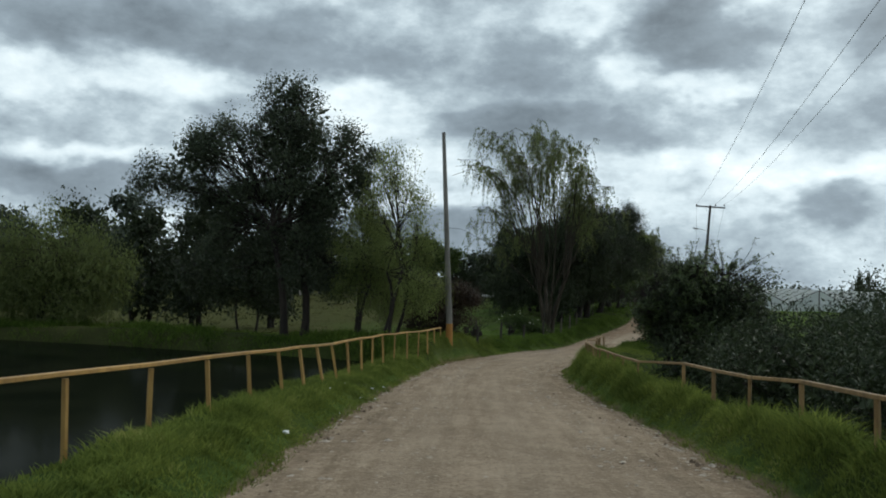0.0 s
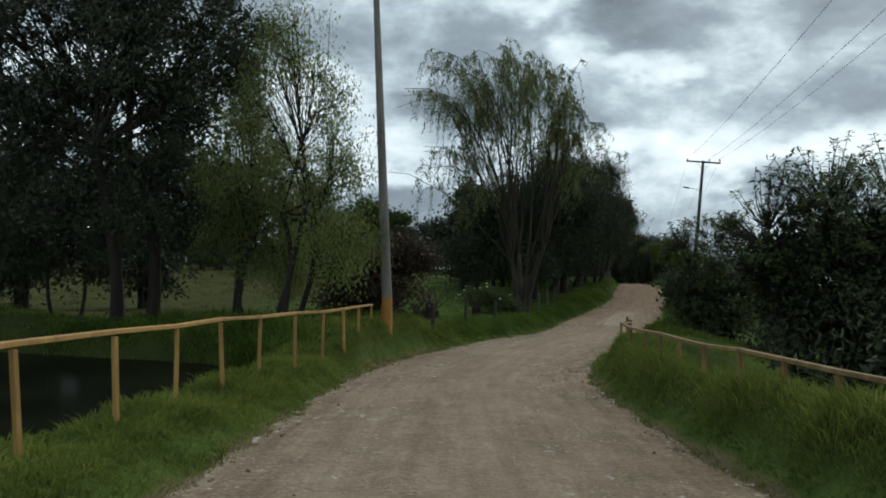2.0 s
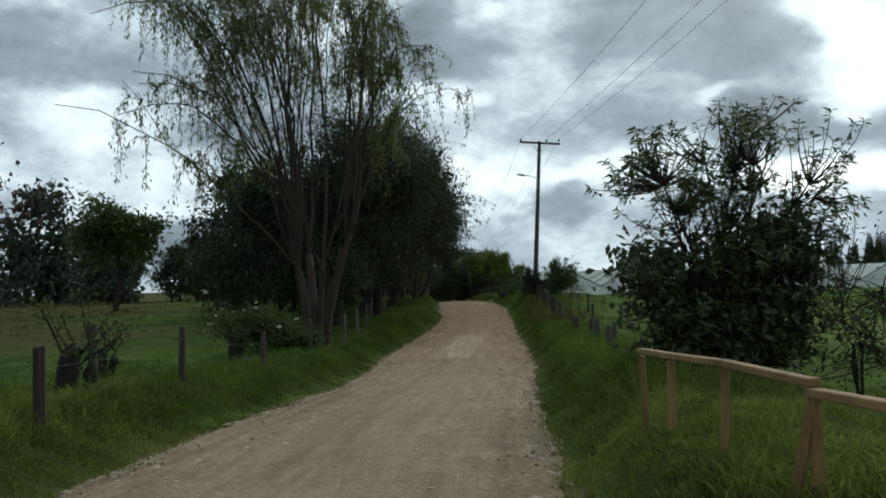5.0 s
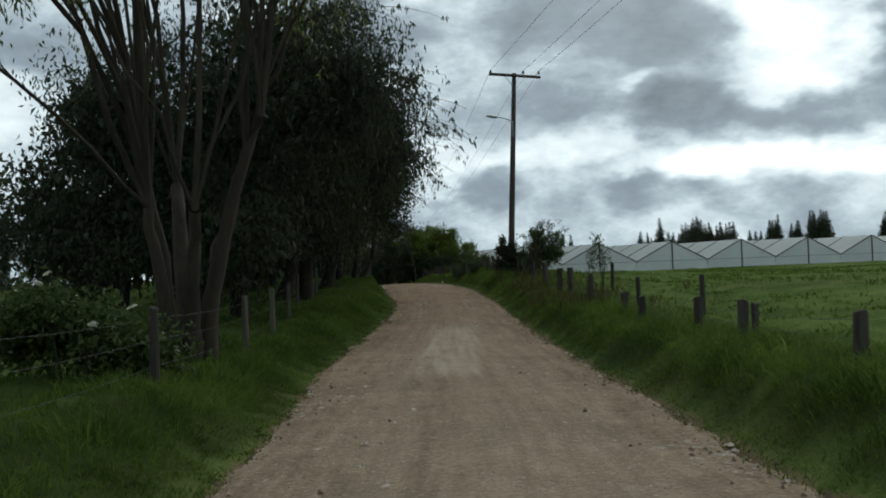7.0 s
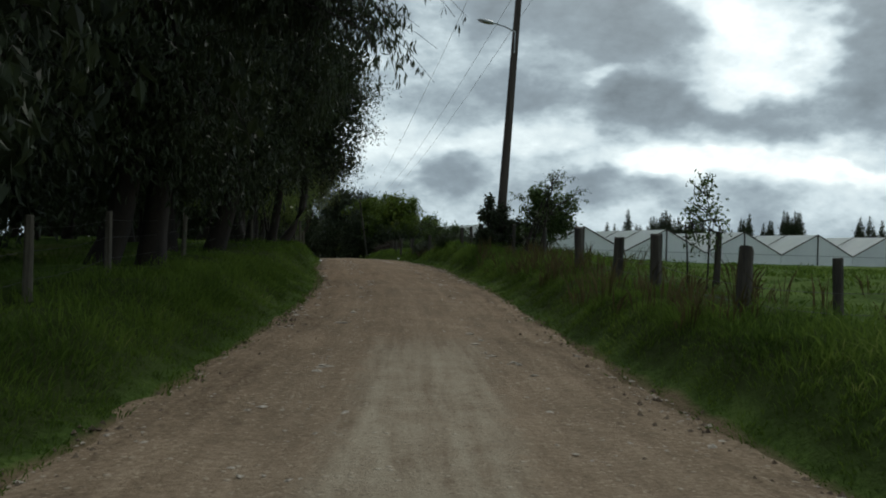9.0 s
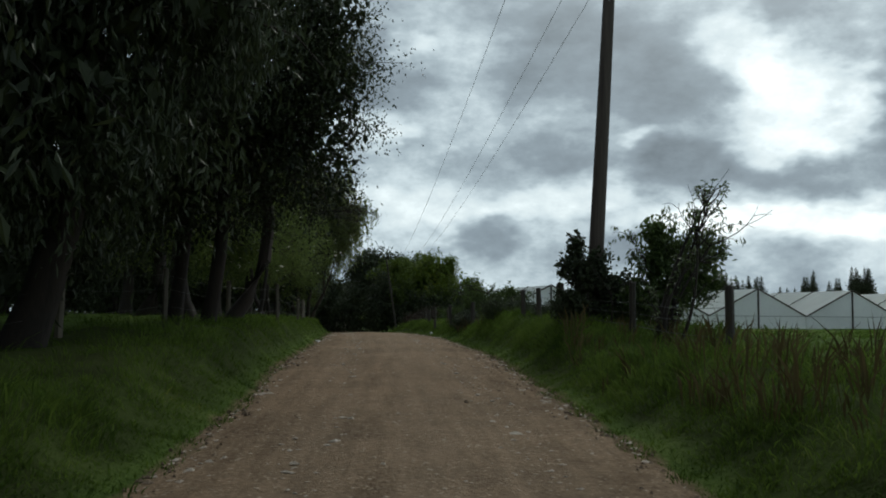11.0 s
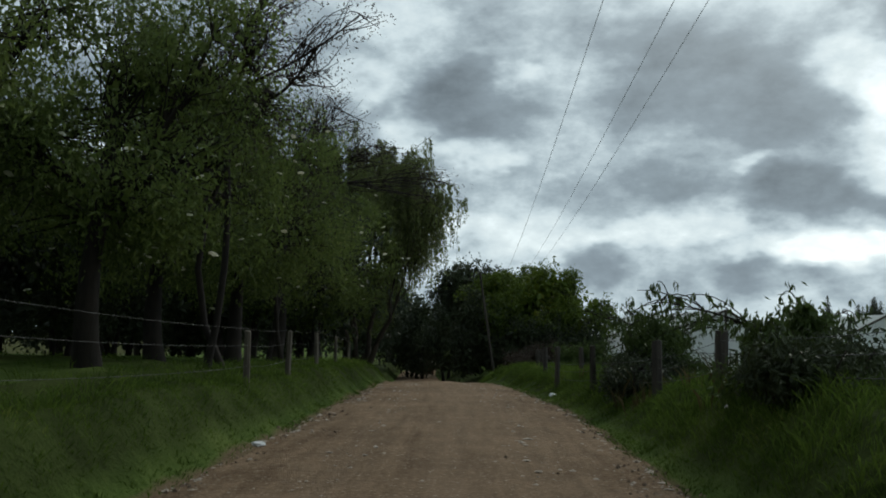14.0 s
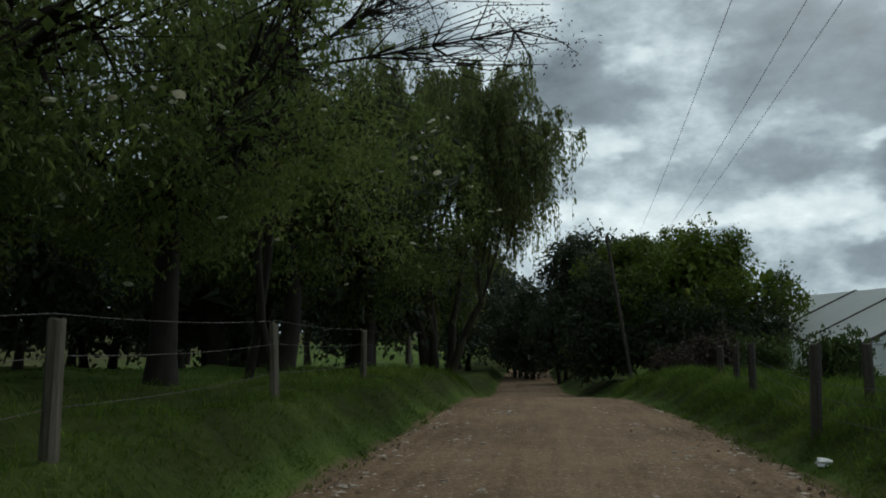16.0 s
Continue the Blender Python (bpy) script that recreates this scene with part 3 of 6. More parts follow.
def build_road():
    ys = np.concatenate([np.arange(-55, -8, 1.0), np.arange(-8, 130, 0.25), np.arange(130, 260, 1.5)])
    cs = np.linspace(-0.11, 1.11, 45)
    lx, rx = left_x(ys)[:, None], right_x(ys)[:, None]
    xx = lx + (rx - lx) * cs[None]
    yy = np.repeat(ys[:, None], len(cs), 1)
    crown = 0.05 * (1 - (2 * cs - 1) ** 2)
    ruts = -0.025 * np.exp(-((cs - 0.27) / 0.07) ** 2) - 0.025 * np.exp(-((cs - 0.73) / 0.07) ** 2)
    zz = road_z(yy) + (crown + ruts)[None] + 0.012 * lumps(xx, yy, 1.3)
    v = np.stack([xx, yy, zz], -1).reshape(-1, 3)
    a, b = len(ys), len(cs)
    i = np.arange(a - 1)[:, None] * b + np.arange(b - 1)[None]
    f = np.stack([i, i + 1, i + b + 1, i + b], -1).reshape(-1, 4)
    me = np_mesh("road", v, f, ROAD_MAT, True)
    at = me.attributes.new("across", "FLOAT", "POINT")
    at.data.foreach_set("value", np.repeat(cs[None], a, 0).astype(np.float32).ravel())
    tagged(new("road", me), "unpaved gravel road with pale dusty wheel tracks", "road", kind="structure")


def build_water():
    for x0, x1, y0, y1, z in ((-46, 0.2, -60, 29.4, 0.0), (6.5, 32, -60, 36, -1.3)):
        v = [(x0, y0, z), (x1, y0, z), (x1, y1, z), (x0, y1, z)]
        tagged(new("water", np_mesh("water", v, [(0, 1, 2, 3)], WATER_MAT)), "still dark pond water below the bank", "water", kind="structure")


build_ground()
build_road()
build_water()


def gz(x, y):
    return float(ground_z(x, y))


# ---- grass: what nobody could count ----
def tufts(rng, x, y, h, spread, count, w, lean=0.8):
    """Tussocks: blades that share a lean and fan out from one foot."""
    n = len(x) * count
    k = np.repeat(np.arange(len(x)), count)
    a = rng.uniform(0, 2 * np.pi, n)
    r = np.sqrt(rng.uniform(0, 1, n)) * spread[k]
    px, py = x[k] + np.cos(a) * r, y[k] + np.sin(a) * r
    hh = h[k] * rng.uniform(0.55, 1.2, n)
    b = rng.uniform(0, 2 * np.pi, len(x))
    tip = np.stack([np.cos(a) * 0.55 + np.cos(b[k]) * 0.5, np.sin(a) * 0.55 + np.sin(b[k]) * 0.5, 0 * a], 1)
    tip = (tip + rng.normal(size=(n, 3)) * np.array([0.3, 0.3, 0])) * (hh * lean)[:, None]
    tip[:, 2] = hh
    c = rng.uniform(0, 2 * np.pi, n)
    side = np.stack([np.cos(c), np.sin(c), 0 * c], 1) * (w * rng.uniform(0.6, 1.3, n))[:, None]
    base = np.stack([px, py, ground_z(px, py) - 0.02], 1)
    mid = base + tip * np.array([0.36, 0.36, 0.66])
    v = np.stack([base - side * 0.6, mid + side, base + tip, mid - side], 1)
    return v.reshape(-1, 3), np.arange(n * 4).reshape(n, 4)


def build_verge_grass():
    rng = np.random.default_rng(5)
    for side in (0, 1):
        n = 17000
        y = np.where(rng.uniform(0, 1, n) < 0.35, rng.uniform(-2, 40, n), rng.uniform(-2, 122, n))
        d = np.where(rng.uniform(0, 1, n) < 0.35, rng.uniform(-0.05, 1.0, n), rng.gamma(1.8, 0.9, n))
        y, d = y[d < 5.5], d[d < 5.5]
        x = np.where(side == 0, left_x(y) - d, right_x(y) + d)
        clump = 0.5 + 0.5 * np.sin(lumps(x, y, 1.2) * 2.2)
        ok = ground_z(x, y) > np.where((y < 31) & (side == 0), 0.03, -1.25)
        x, y, d, clump = x[ok], y[ok], d[ok], clump[ok]
        h = (0.045 + (0.21 + (0.11 * ramp01((y - 41) / 4) * ramp01((64 - y) / 6) - 0.09 * ramp01((37 - y) / 3) * (0.15 + 0.85 * ramp01((y - 24) / 4))) * (side == 1)) * ramp01((d - 0.1) / (1.1 - 0.5 * ramp01((34 - y) / 4)))) * (0.55 + 0.8 * clump) * rng.uniform(0.7, 1.3, len(x))
        if side == 0:
            # short and thick by the pond, thin under the trees
            h = h * (1 - 0.42 * ramp01((34 - y) / 4)) * (1 - 0.15 * ramp01((y - 70) / 8))
            keep = rng.uniform(0, 1, len(x)) > 0.6 * ramp01((y - 70) / 8)
            x, y, d, h = x[keep], y[keep], d[keep], h[keep]
        h = h * np.where((side == 1) & (y > 40) & (y < 66), 1 - 0.5 * ramp01((d - 1.3) / 0.8), 1)
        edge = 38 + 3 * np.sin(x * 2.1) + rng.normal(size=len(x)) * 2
        for sel, mat, label in ((y < edge, LIT_GRASS, "yellowish green grass beside the pond, its brighter light in the colour"), (y >= edge, GRASS_MAT, "lush green grass on the road bank")):
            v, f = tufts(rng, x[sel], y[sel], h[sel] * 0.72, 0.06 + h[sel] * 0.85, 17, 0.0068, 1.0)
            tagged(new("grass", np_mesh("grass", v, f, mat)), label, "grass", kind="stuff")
    for side in (0, 1):
        n = 15000
        y = np.where(rng.uniform(0, 1, n) < 0.4, rng.uniform(1, 40, n), rng.uniform(1, 112, n))
        d = rng.uniform(0, 1, n) ** 1.3 * 1.1 - 0.04 + 0.10 * lumps(y * 1.3, y * 0.7, 1.0)
        x = np.where(side == 0, left_x(y) - d, right_x(y) + d)
        for sel, mat, label in ((y < 38, LIT_GRASS, "short yellowish turf along the road edge, coloured brighter for open light"), (y >= 38, GRASS_MAT, "short green turf along the road edge")):
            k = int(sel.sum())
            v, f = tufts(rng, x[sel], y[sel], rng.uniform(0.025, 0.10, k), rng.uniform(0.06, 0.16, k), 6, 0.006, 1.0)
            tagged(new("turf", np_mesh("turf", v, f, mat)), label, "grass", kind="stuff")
    n = 13000
    x, y = np.where(rng.uniform(0, 1, n) < 0.65, rng.uniform(14, 50, n), rng.uniform(-32, 14, n)), rng.uniform(26, 116, n)
    d = np.maximum(left_x(y) - x, x - right_x(y))
    ok = (d > 4) & (ground_z(x, y) > -1.2)
    x, y = x[ok], y[ok]
    for sel, mat, label in ((x > -1, GRASS_MAT, "rough meadow grass in tufts"), (x <= -1, DULL_GRASS, "dull yellowish meadow grass beyond the pond")):
        mx, my = x[sel], y[sel]
        v, f = tufts(rng, mx, my, (0.05 + 0.17 * rng.uniform(0, 1, len(mx)) ** 2) * (0.7 + 0.5 * np.sin(lumps(mx, my, 0.5) * 2)), rng.uniform(0.15, 0.5, len(mx)), 11, 0.022, 0.9)
        tagged(new("grass", np_mesh("grass", v, f, mat)), label, "grass", kind="stuff")
    # rank growth on the far bank of the pond
    n = 6500
    x, y = rng.uniform(-34, -0.5, n), 26.0 + rng.uniform(0, 1, n) ** 1.5 * 7
    ok = ground_z(x, y) > 0.02
    x, y = x[ok], y[ok]
    v, f = tufts(rng, x, y, rng.uniform(0.10, 0.38, len(x)) * (0.6 + 0.5 * np.sin(lumps(x, y, 0.7) * 2)), rng.uniform(0.12, 0.4, len(x)), 13, 0.014, 0.9)
    tagged(new("grass", np_mesh("grass", v, f, GRASS_MAT)), "rank green growth on the pond's far bank", "grass", kind="stuff")
    n = 150
    y = np.concatenate([rng.uniform(60, 80, n), rng.uniform(92, 104, n // 5)])
    x = right_x(y) + rng.gamma(2.2, 0.55, len(y)) + 0.4
    v, f = tufts(rng, x, y, rng.uniform(0.25, 0.6, len(x)), rng.uniform(0.05, 0.2, len(x)), 9, 0.012, 0.5)
    tagged(new("dry_grass", np_mesh("dry_grass", v, f, DRYGRASS_MAT)), "dry brown grass and weed stalks on the verge", "grass", kind="stuff")


build_verge_grass()


# ---- trees and bushes ----
def flower_mesh():
    """A flat, bumpy flower head, made once."""
    me = bpy.data.meshes.get("flower_head")
    if me is None:
        rng = np.random.default_rng(4)
        v, f, n = [(0, 0, 0.035)], [], 12
        for k, r in enumerate((0.03, 0.06, 0.09, 0.115)):
            for a in range(n):
                rr, t = r * rng.uniform(0.85, 1.15), (a + 0.5 * k) * 2 * math.pi / n
                v.append((rr * math.cos(t), rr * math.sin(t), 0.035 - r * r * 2.5 + (0.012 if (a + k) % 2 else -0.012)))
        for a in range(n):
            b = (a + 1) % n
            f.append((0, 1 + a, 1 + b))
            for k in range(3):
                i, j = 1 + n * k, 1 + n * (k + 1)
                f += [(i + a, j + a, j + b), (i + a, j + b, i + b)]
        me = np_mesh("flower_head", v, f, FLOWER_MAT)
    return me


def plant(name, place, lobes, seed, label, category, leaf_mat, trunk_r=0.16, stems=1, fork=0.35, clumps=220, per=26,
          spread=0.32, leaf=0.2, width=0.09, droop=0.25, shell=0.55, twigs=True, flowers=0, group="", bark=None, inner=0, core=None, hang=0, hang_lobes=(), boughs=(), clump=(13, 0.21)):
    """A tree or bush: stems that fork into limbs, one into each lobe of the crown, twigs, and leaves in clumps. Lobes are (x, y, z, rx, ry, rz) from the base."""
    rng = np.random.default_rng(seed)
    lobes = np.asarray(lobes, float)
    ob = thing(name, place, label, category, group)
    lines, limb_ends, thin = [], [], []
    low = lobes[:, 2].min()
    top = lobes[np.argmax(lobes[:, 2])]
    forks = []
    for s in range(stems):
        a = 2 * np.pi * s / max(stems, 1) + rng.uniform(0, 1)
        b0 = np.array([np.cos(a), np.sin(a), 0]) * (0.0 if stems == 1 else trunk_r * 1.6 + 0.12 * stems ** 0.5)
        tgt = lobes[rng.integers(len(lobes))] if stems > 1 else top
        f1 = b0 * 1.4 + np.array([tgt[0] * 0.25, tgt[1] * 0.25, max(0.4, (low + (top[2] - low) * fork))])
        pts = curve_pts(b0 - np.array([0, 0, 0.25]), f1, rng.normal(size=3) * 0.08 * f1[2] * np.array([1, 1, 0]), 6)
        rr = np.linspace(trunk_r * (1.35 if stems == 1 else 1.0), trunk_r * 0.7, 6)
        rr[0] *= 1.25
        lines.append((pts, rr))
        forks.append(f1)
    for k, L in enumerate(lobes):
        f1 = forks[k % len(forks)]
        e = L[:3] + np.array([0, 0, L[5] * 0.25])
        r0 = trunk_r * rng.uniform(0.42, 0.62)
        pts = curve_pts(f1 - np.array([0, 0, 0.05]), e, np.array([0, 0, -0.04 * np.linalg.norm(e - f1)]) + rng.normal(size=3) * 0.12, 8)
        lines.append((pts, np.linspace(r0, r0 * 0.25, 8)))
        limb_ends.append(pts)
    c, k = in_lobes(rng, lobes, clumps, shell, *clump)
    if twigs:
        for i in range(0, clumps, 3):
            src = limb_ends[k[i]]
            p0 = src[rng.integers(3, 8)]
            L = np.linalg.norm(c[i] - p0)
            thin.append((curve_pts(p0, c[i], rng.normal(size=3) * 0.08 * L, 4), np.linspace(trunk_r * 0.10 + 0.008, 0.006, 4)))
    pods = []
    for start, tip in boughs:
        # a nearly bare bough: arching twigs with hanging leaf spikes
        a0, b0 = np.array(start, float), np.array(tip, float)
        L = np.linalg.norm(b0 - a0)
        main = curve_pts(a0, b0, (0, 0, 0.06 * L), 12)
        thin.append((main, np.linspace(0.015 + 0.02 * min(1, L / 2.4), 0.006, 12)))
        fit = min(1.0, L / 2.4)
        for i in range(int(26 * fit)):
            p0 = main[rng.integers(2, 12)]
            out = rng.normal(size=3) * np.array([0.75, 0.75, 0.3]) + (b0 - a0) / L * 0.7
            tw = curve_pts(p0, p0 + (out + np.array([0, 0, -rng.uniform(0.1, 0.6)])) * fit ** 1.5, (0, 0, rng.uniform(0.05, 0.3) * fit), 7)
            thin.append((tw, np.linspace(0.010, 0.004, 7)))
            for j in range(rng.integers(3, 9)):
                pods.append(tw[rng.integers(2, 7)] + rng.normal(size=3) * 0.08)
    v, f = tubes(lines, 7)
    if thin:
        v2, f2 = tubes(thin, 3)
        v, f = np.concatenate([v, v2]), np.concatenate([f, f2 + len(v)])
    part("trunk", np_mesh("trunk", v, f, bark or BARK, True), ob)
    v, f = leaves(rng, c, per, spread, leaf, width, droop)
    if inner:
        core = core or (leaf * 1.8, leaf * 1.2)
        k2 = rng.choice(len(lobes), inner)
        q = rng.normal(size=(inner, 3)) * 0.34
        q *= np.minimum(1, 0.72 / (np.linalg.norm(q, axis=1, keepdims=True) + 1e-6))
        v2, f2 = leaves(rng, lobes[k2, :3] + q * lobes[k2, 3:], 1, 0.05, *core, droop)
        v, f = np.concatenate([v, v2]), np.concatenate([f, f2 + len(v)])
    if hang:
        # loose strands of leaves below the outer boughs
        cand = np.flatnonzero(np.isin(k, hang_lobes))
        pts = []
        for i in rng.choice(cand, hang):
            L = rng.uniform(0.5, 1.5)
            u = rng.uniform(0, 1, 12)[:, None]
            drift = rng.normal(size=3) * np.array([0.3, 0.3, 0])
            pts.append(c[i] + drift * u + np.array([0, 0, -L]) * u)
        v2, f2 = leaves(rng, np.concatenate(pts), 1, 0.04, leaf * 1.1, width * 0.8, 2.0)
        v, f = np.concatenate([v, v2]), np.concatenate([f, f2 + len(v)])
    if pods:
        v2, f2 = leaves(rng, np.array(pods), 3, 0.015, min(0.2, leaf * 1.05), max(0.035, width * 0.8), 1.6)
        v, f = np.concatenate([v, v2]), np.concatenate([f, f2 + len(v)])
    part("crown", np_mesh("crown", v, f, leaf_mat), ob)
    if flowers:
        j = rng.choice(clumps, flowers, replace=False)
        out = c[j] + (c[j] - lobes[k[j], :3]) * 0.42 + np.array([0, -0.05, 0.14])
        for p in out:
            fl = part("flower_head", flower_mesh(), ob, "flat cream flower head")
            fl.matrix_local = pose(*p, rng.uniform(-25, 25), rng.uniform(-25, 25), rng.uniform(0, 360)) @ Matrix.Scale(rng.uniform(0.4, 0.75), 4)
    return ob


def rosette_shrub(name, place, lobes, seed, label, leaf_mat, stems=10, tips=420, leaf=0.15, width=0.042, rosette=13, bare=0, dark=0, group="", lean=0.35):
    """A shrub of many rising stems that fork again and again; each twig ends in a rosette of long leaves. Lobes are (x, y, z, rx, ry, rz) from the base."""
    rng = np.random.default_rng(seed)
    lobes = np.asarray(lobes, float)
    ob = thing(name, place, label, "bush", group)
    lines, fine, ends, ways = [], [], [], []
    nodes = []
    for s in range(stems):
        L = lobes[s % len(lobes)]
        a = 2 * np.pi * s / stems + rng.uniform(-0.4, 0.4)
        b0 = np.array([np.cos(a), np.sin(a), 0]) * rng.uniform(0.05, lean)
        e = L[:3] + rng.normal(size=3) * 0.3 * L[3:]
        pts = curve_pts(b0 - np.array([0, 0, 0.2]), e, np.array([-e[0], -e[1], 0]) * 0.16 + rng.normal(size=3) * 0.1, 9)
        lines.append((pts, np.linspace(0.045, 0.012, 9) * rng.uniform(0.7, 1.2)))
        nodes += list(pts[3:])
    nodes = np.array(nodes)
    c, k = in_lobes(rng, lobes, tips, 0.75, 16, 0.2)
    for p, L in zip(c, lobes[k]):
        q = nodes[np.argmin(np.linalg.norm(nodes - (p * 0.75 + L[:3] * 0.25 - np.array([0, 0, 0.35])), axis=1))]
        d = np.linalg.norm(p - q)
        tw = curve_pts(q, p, np.array([0, 0, -0.07 * d]) + rng.normal(size=3) * 0.05 * d, 5)
        fine.append((tw, np.linspace(0.012, 0.005, 5)))
        way = p - tw[-2] + np.array([0, 0, 0.12])
        ends.append(p)
        ways.append(way / (np.linalg.norm(way) + 1e-6))
    for i in range(bare):
        q = nodes[rng.integers(len(nodes) // 2, len(nodes))]
        out = rng.normal(size=3) * np.array([0.6, 0.4, 0.3]) + np.array([0.3, 0, 0.9])
        tw = curve_pts(q, q + out * rng.uniform(0.6, 1.3), rng.normal(size=3) * 0.12, 6)
        fine.append((tw, np.linspace(0.012, 0.004, 6)))
        for j in (2, 3, 4):
            fine.append((curve_pts(tw[j], tw[j] + rng.normal(size=3) * 0.16 + out * 0.22, rng.normal(size=3) * 0.03, 4), np.linspace(0.006, 0.003, 4)))
    v, f = tubes(lines, 7)
    v2, f2 = tubes(fine, 4)
    part("trunk", np_mesh("trunk", np.concatenate([v, v2]), np.concatenate([f, f2 + len(v)]), BARK, True), ob)
    # leaves stand out round each tip, the lower ones drooping; a few older ones below
    p, w = np.repeat(np.array(ends), rosette, 0), np.repeat(np.array(ways), rosette, 0)
    n = len(p)
    back = rng.uniform(0, 1, (n, 1)) ** 1.6
    side = np.cross(w, rng.normal(size=(n, 3)))
    side /= np.linalg.norm(side, axis=1, keepdims=True) + 1e-9
    way = w * (0.75 - 0.9 * back) + side + np.array([0, 0, -0.25])
    way /= np.linalg.norm(way, axis=1, keepdims=True)
    base = p - w * back * 0.16
    across = np.cross(way, w + rng.normal(size=(n, 3)) * 0.25)
    across /= np.linalg.norm(across, axis=1, keepdims=True) + 1e-9
    ln, wd = leaf * rng.uniform(0.55, 1.2, (n, 1)), width * rng.uniform(0.75, 1.15, (n, 1))
    sag = np.array([0, 0, -0.16]) * ln
    v = np.stack([base, base + way * ln * 0.5 + across * wd * 0.5, base + way * ln + sag, base + way * ln * 0.5 - across * wd * 0.5], 1).reshape(-1, 3)
    part("crown", np_mesh("crown", v, np.arange(n * 4).reshape(n, 4), leaf_mat), ob)
    # low filling leaves, with the shrub's inner shade put into a darker leaf colour
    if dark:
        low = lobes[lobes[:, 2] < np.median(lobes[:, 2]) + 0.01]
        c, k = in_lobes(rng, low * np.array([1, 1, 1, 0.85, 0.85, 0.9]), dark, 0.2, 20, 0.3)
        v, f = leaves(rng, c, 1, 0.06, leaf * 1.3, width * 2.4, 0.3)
        part("undergrowth", np_mesh("undergrowth", v, f, DARK_LEAF), ob, "dense low leaves, darkened for the shade inside the shrub")
    return ob


def stump(x, y, h, seed):
    """An old stump with a torn top and thin shoots."""
    rng = np.random.default_rng(seed)
    ob = thing("tree_stump", at(x, y), "old dark tree stump with thin bare shoots", "stump", "stumps")
    lines = [(curve_pts((0, 0, -0.3), (0.08, 0, h), rng.normal(size=3) * 0.04, 9), np.array([0.2, 0.16, 0.14, 0.13, 0.13, 0.14, 0.15, 0.12, 0.03]) * rng.uniform(0.85, 1.1, 9)),
             (curve_pts((0.1, 0, 0.0), (0.3, 0.05, h * 0.7), (0.06, 0, 0), 7), np.array([0.11, 0.1, 0.09, 0.09, 0.1, 0.07, 0.02]))]
    v, f = tubes(lines, 10)
    part("trunk", np_mesh("trunk", v, f, BARK, True), ob)
    fine, pts = [], []
    for i in range(9):
        q = np.array([rng.uniform(-0.05, 0.3), 0, h * rng.uniform(0.45, 0.95)])
        tw = curve_pts(q, q + np.array([rng.normal() * 0.35, rng.normal() * 0.25, rng.uniform(0.25, 0.75)]), rng.normal(size=3) * 0.08, 7)
        fine.append((tw, np.linspace(0.02, 0.005, 7)))
        pts += list(tw[3:])
    v, f = tubes(fine, 5)
    part("shoot_cluster", np_mesh("shoot_cluster", v, f, BARK, True), ob, "thin bare shoots")
    v, f = leaves(rng, np.array(pts), 5, 0.07, 0.11, 0.045, 0.4)
    part("leaves", np_mesh("leaves", v, f, MID_LEAF), ob, "sparse green leaves")


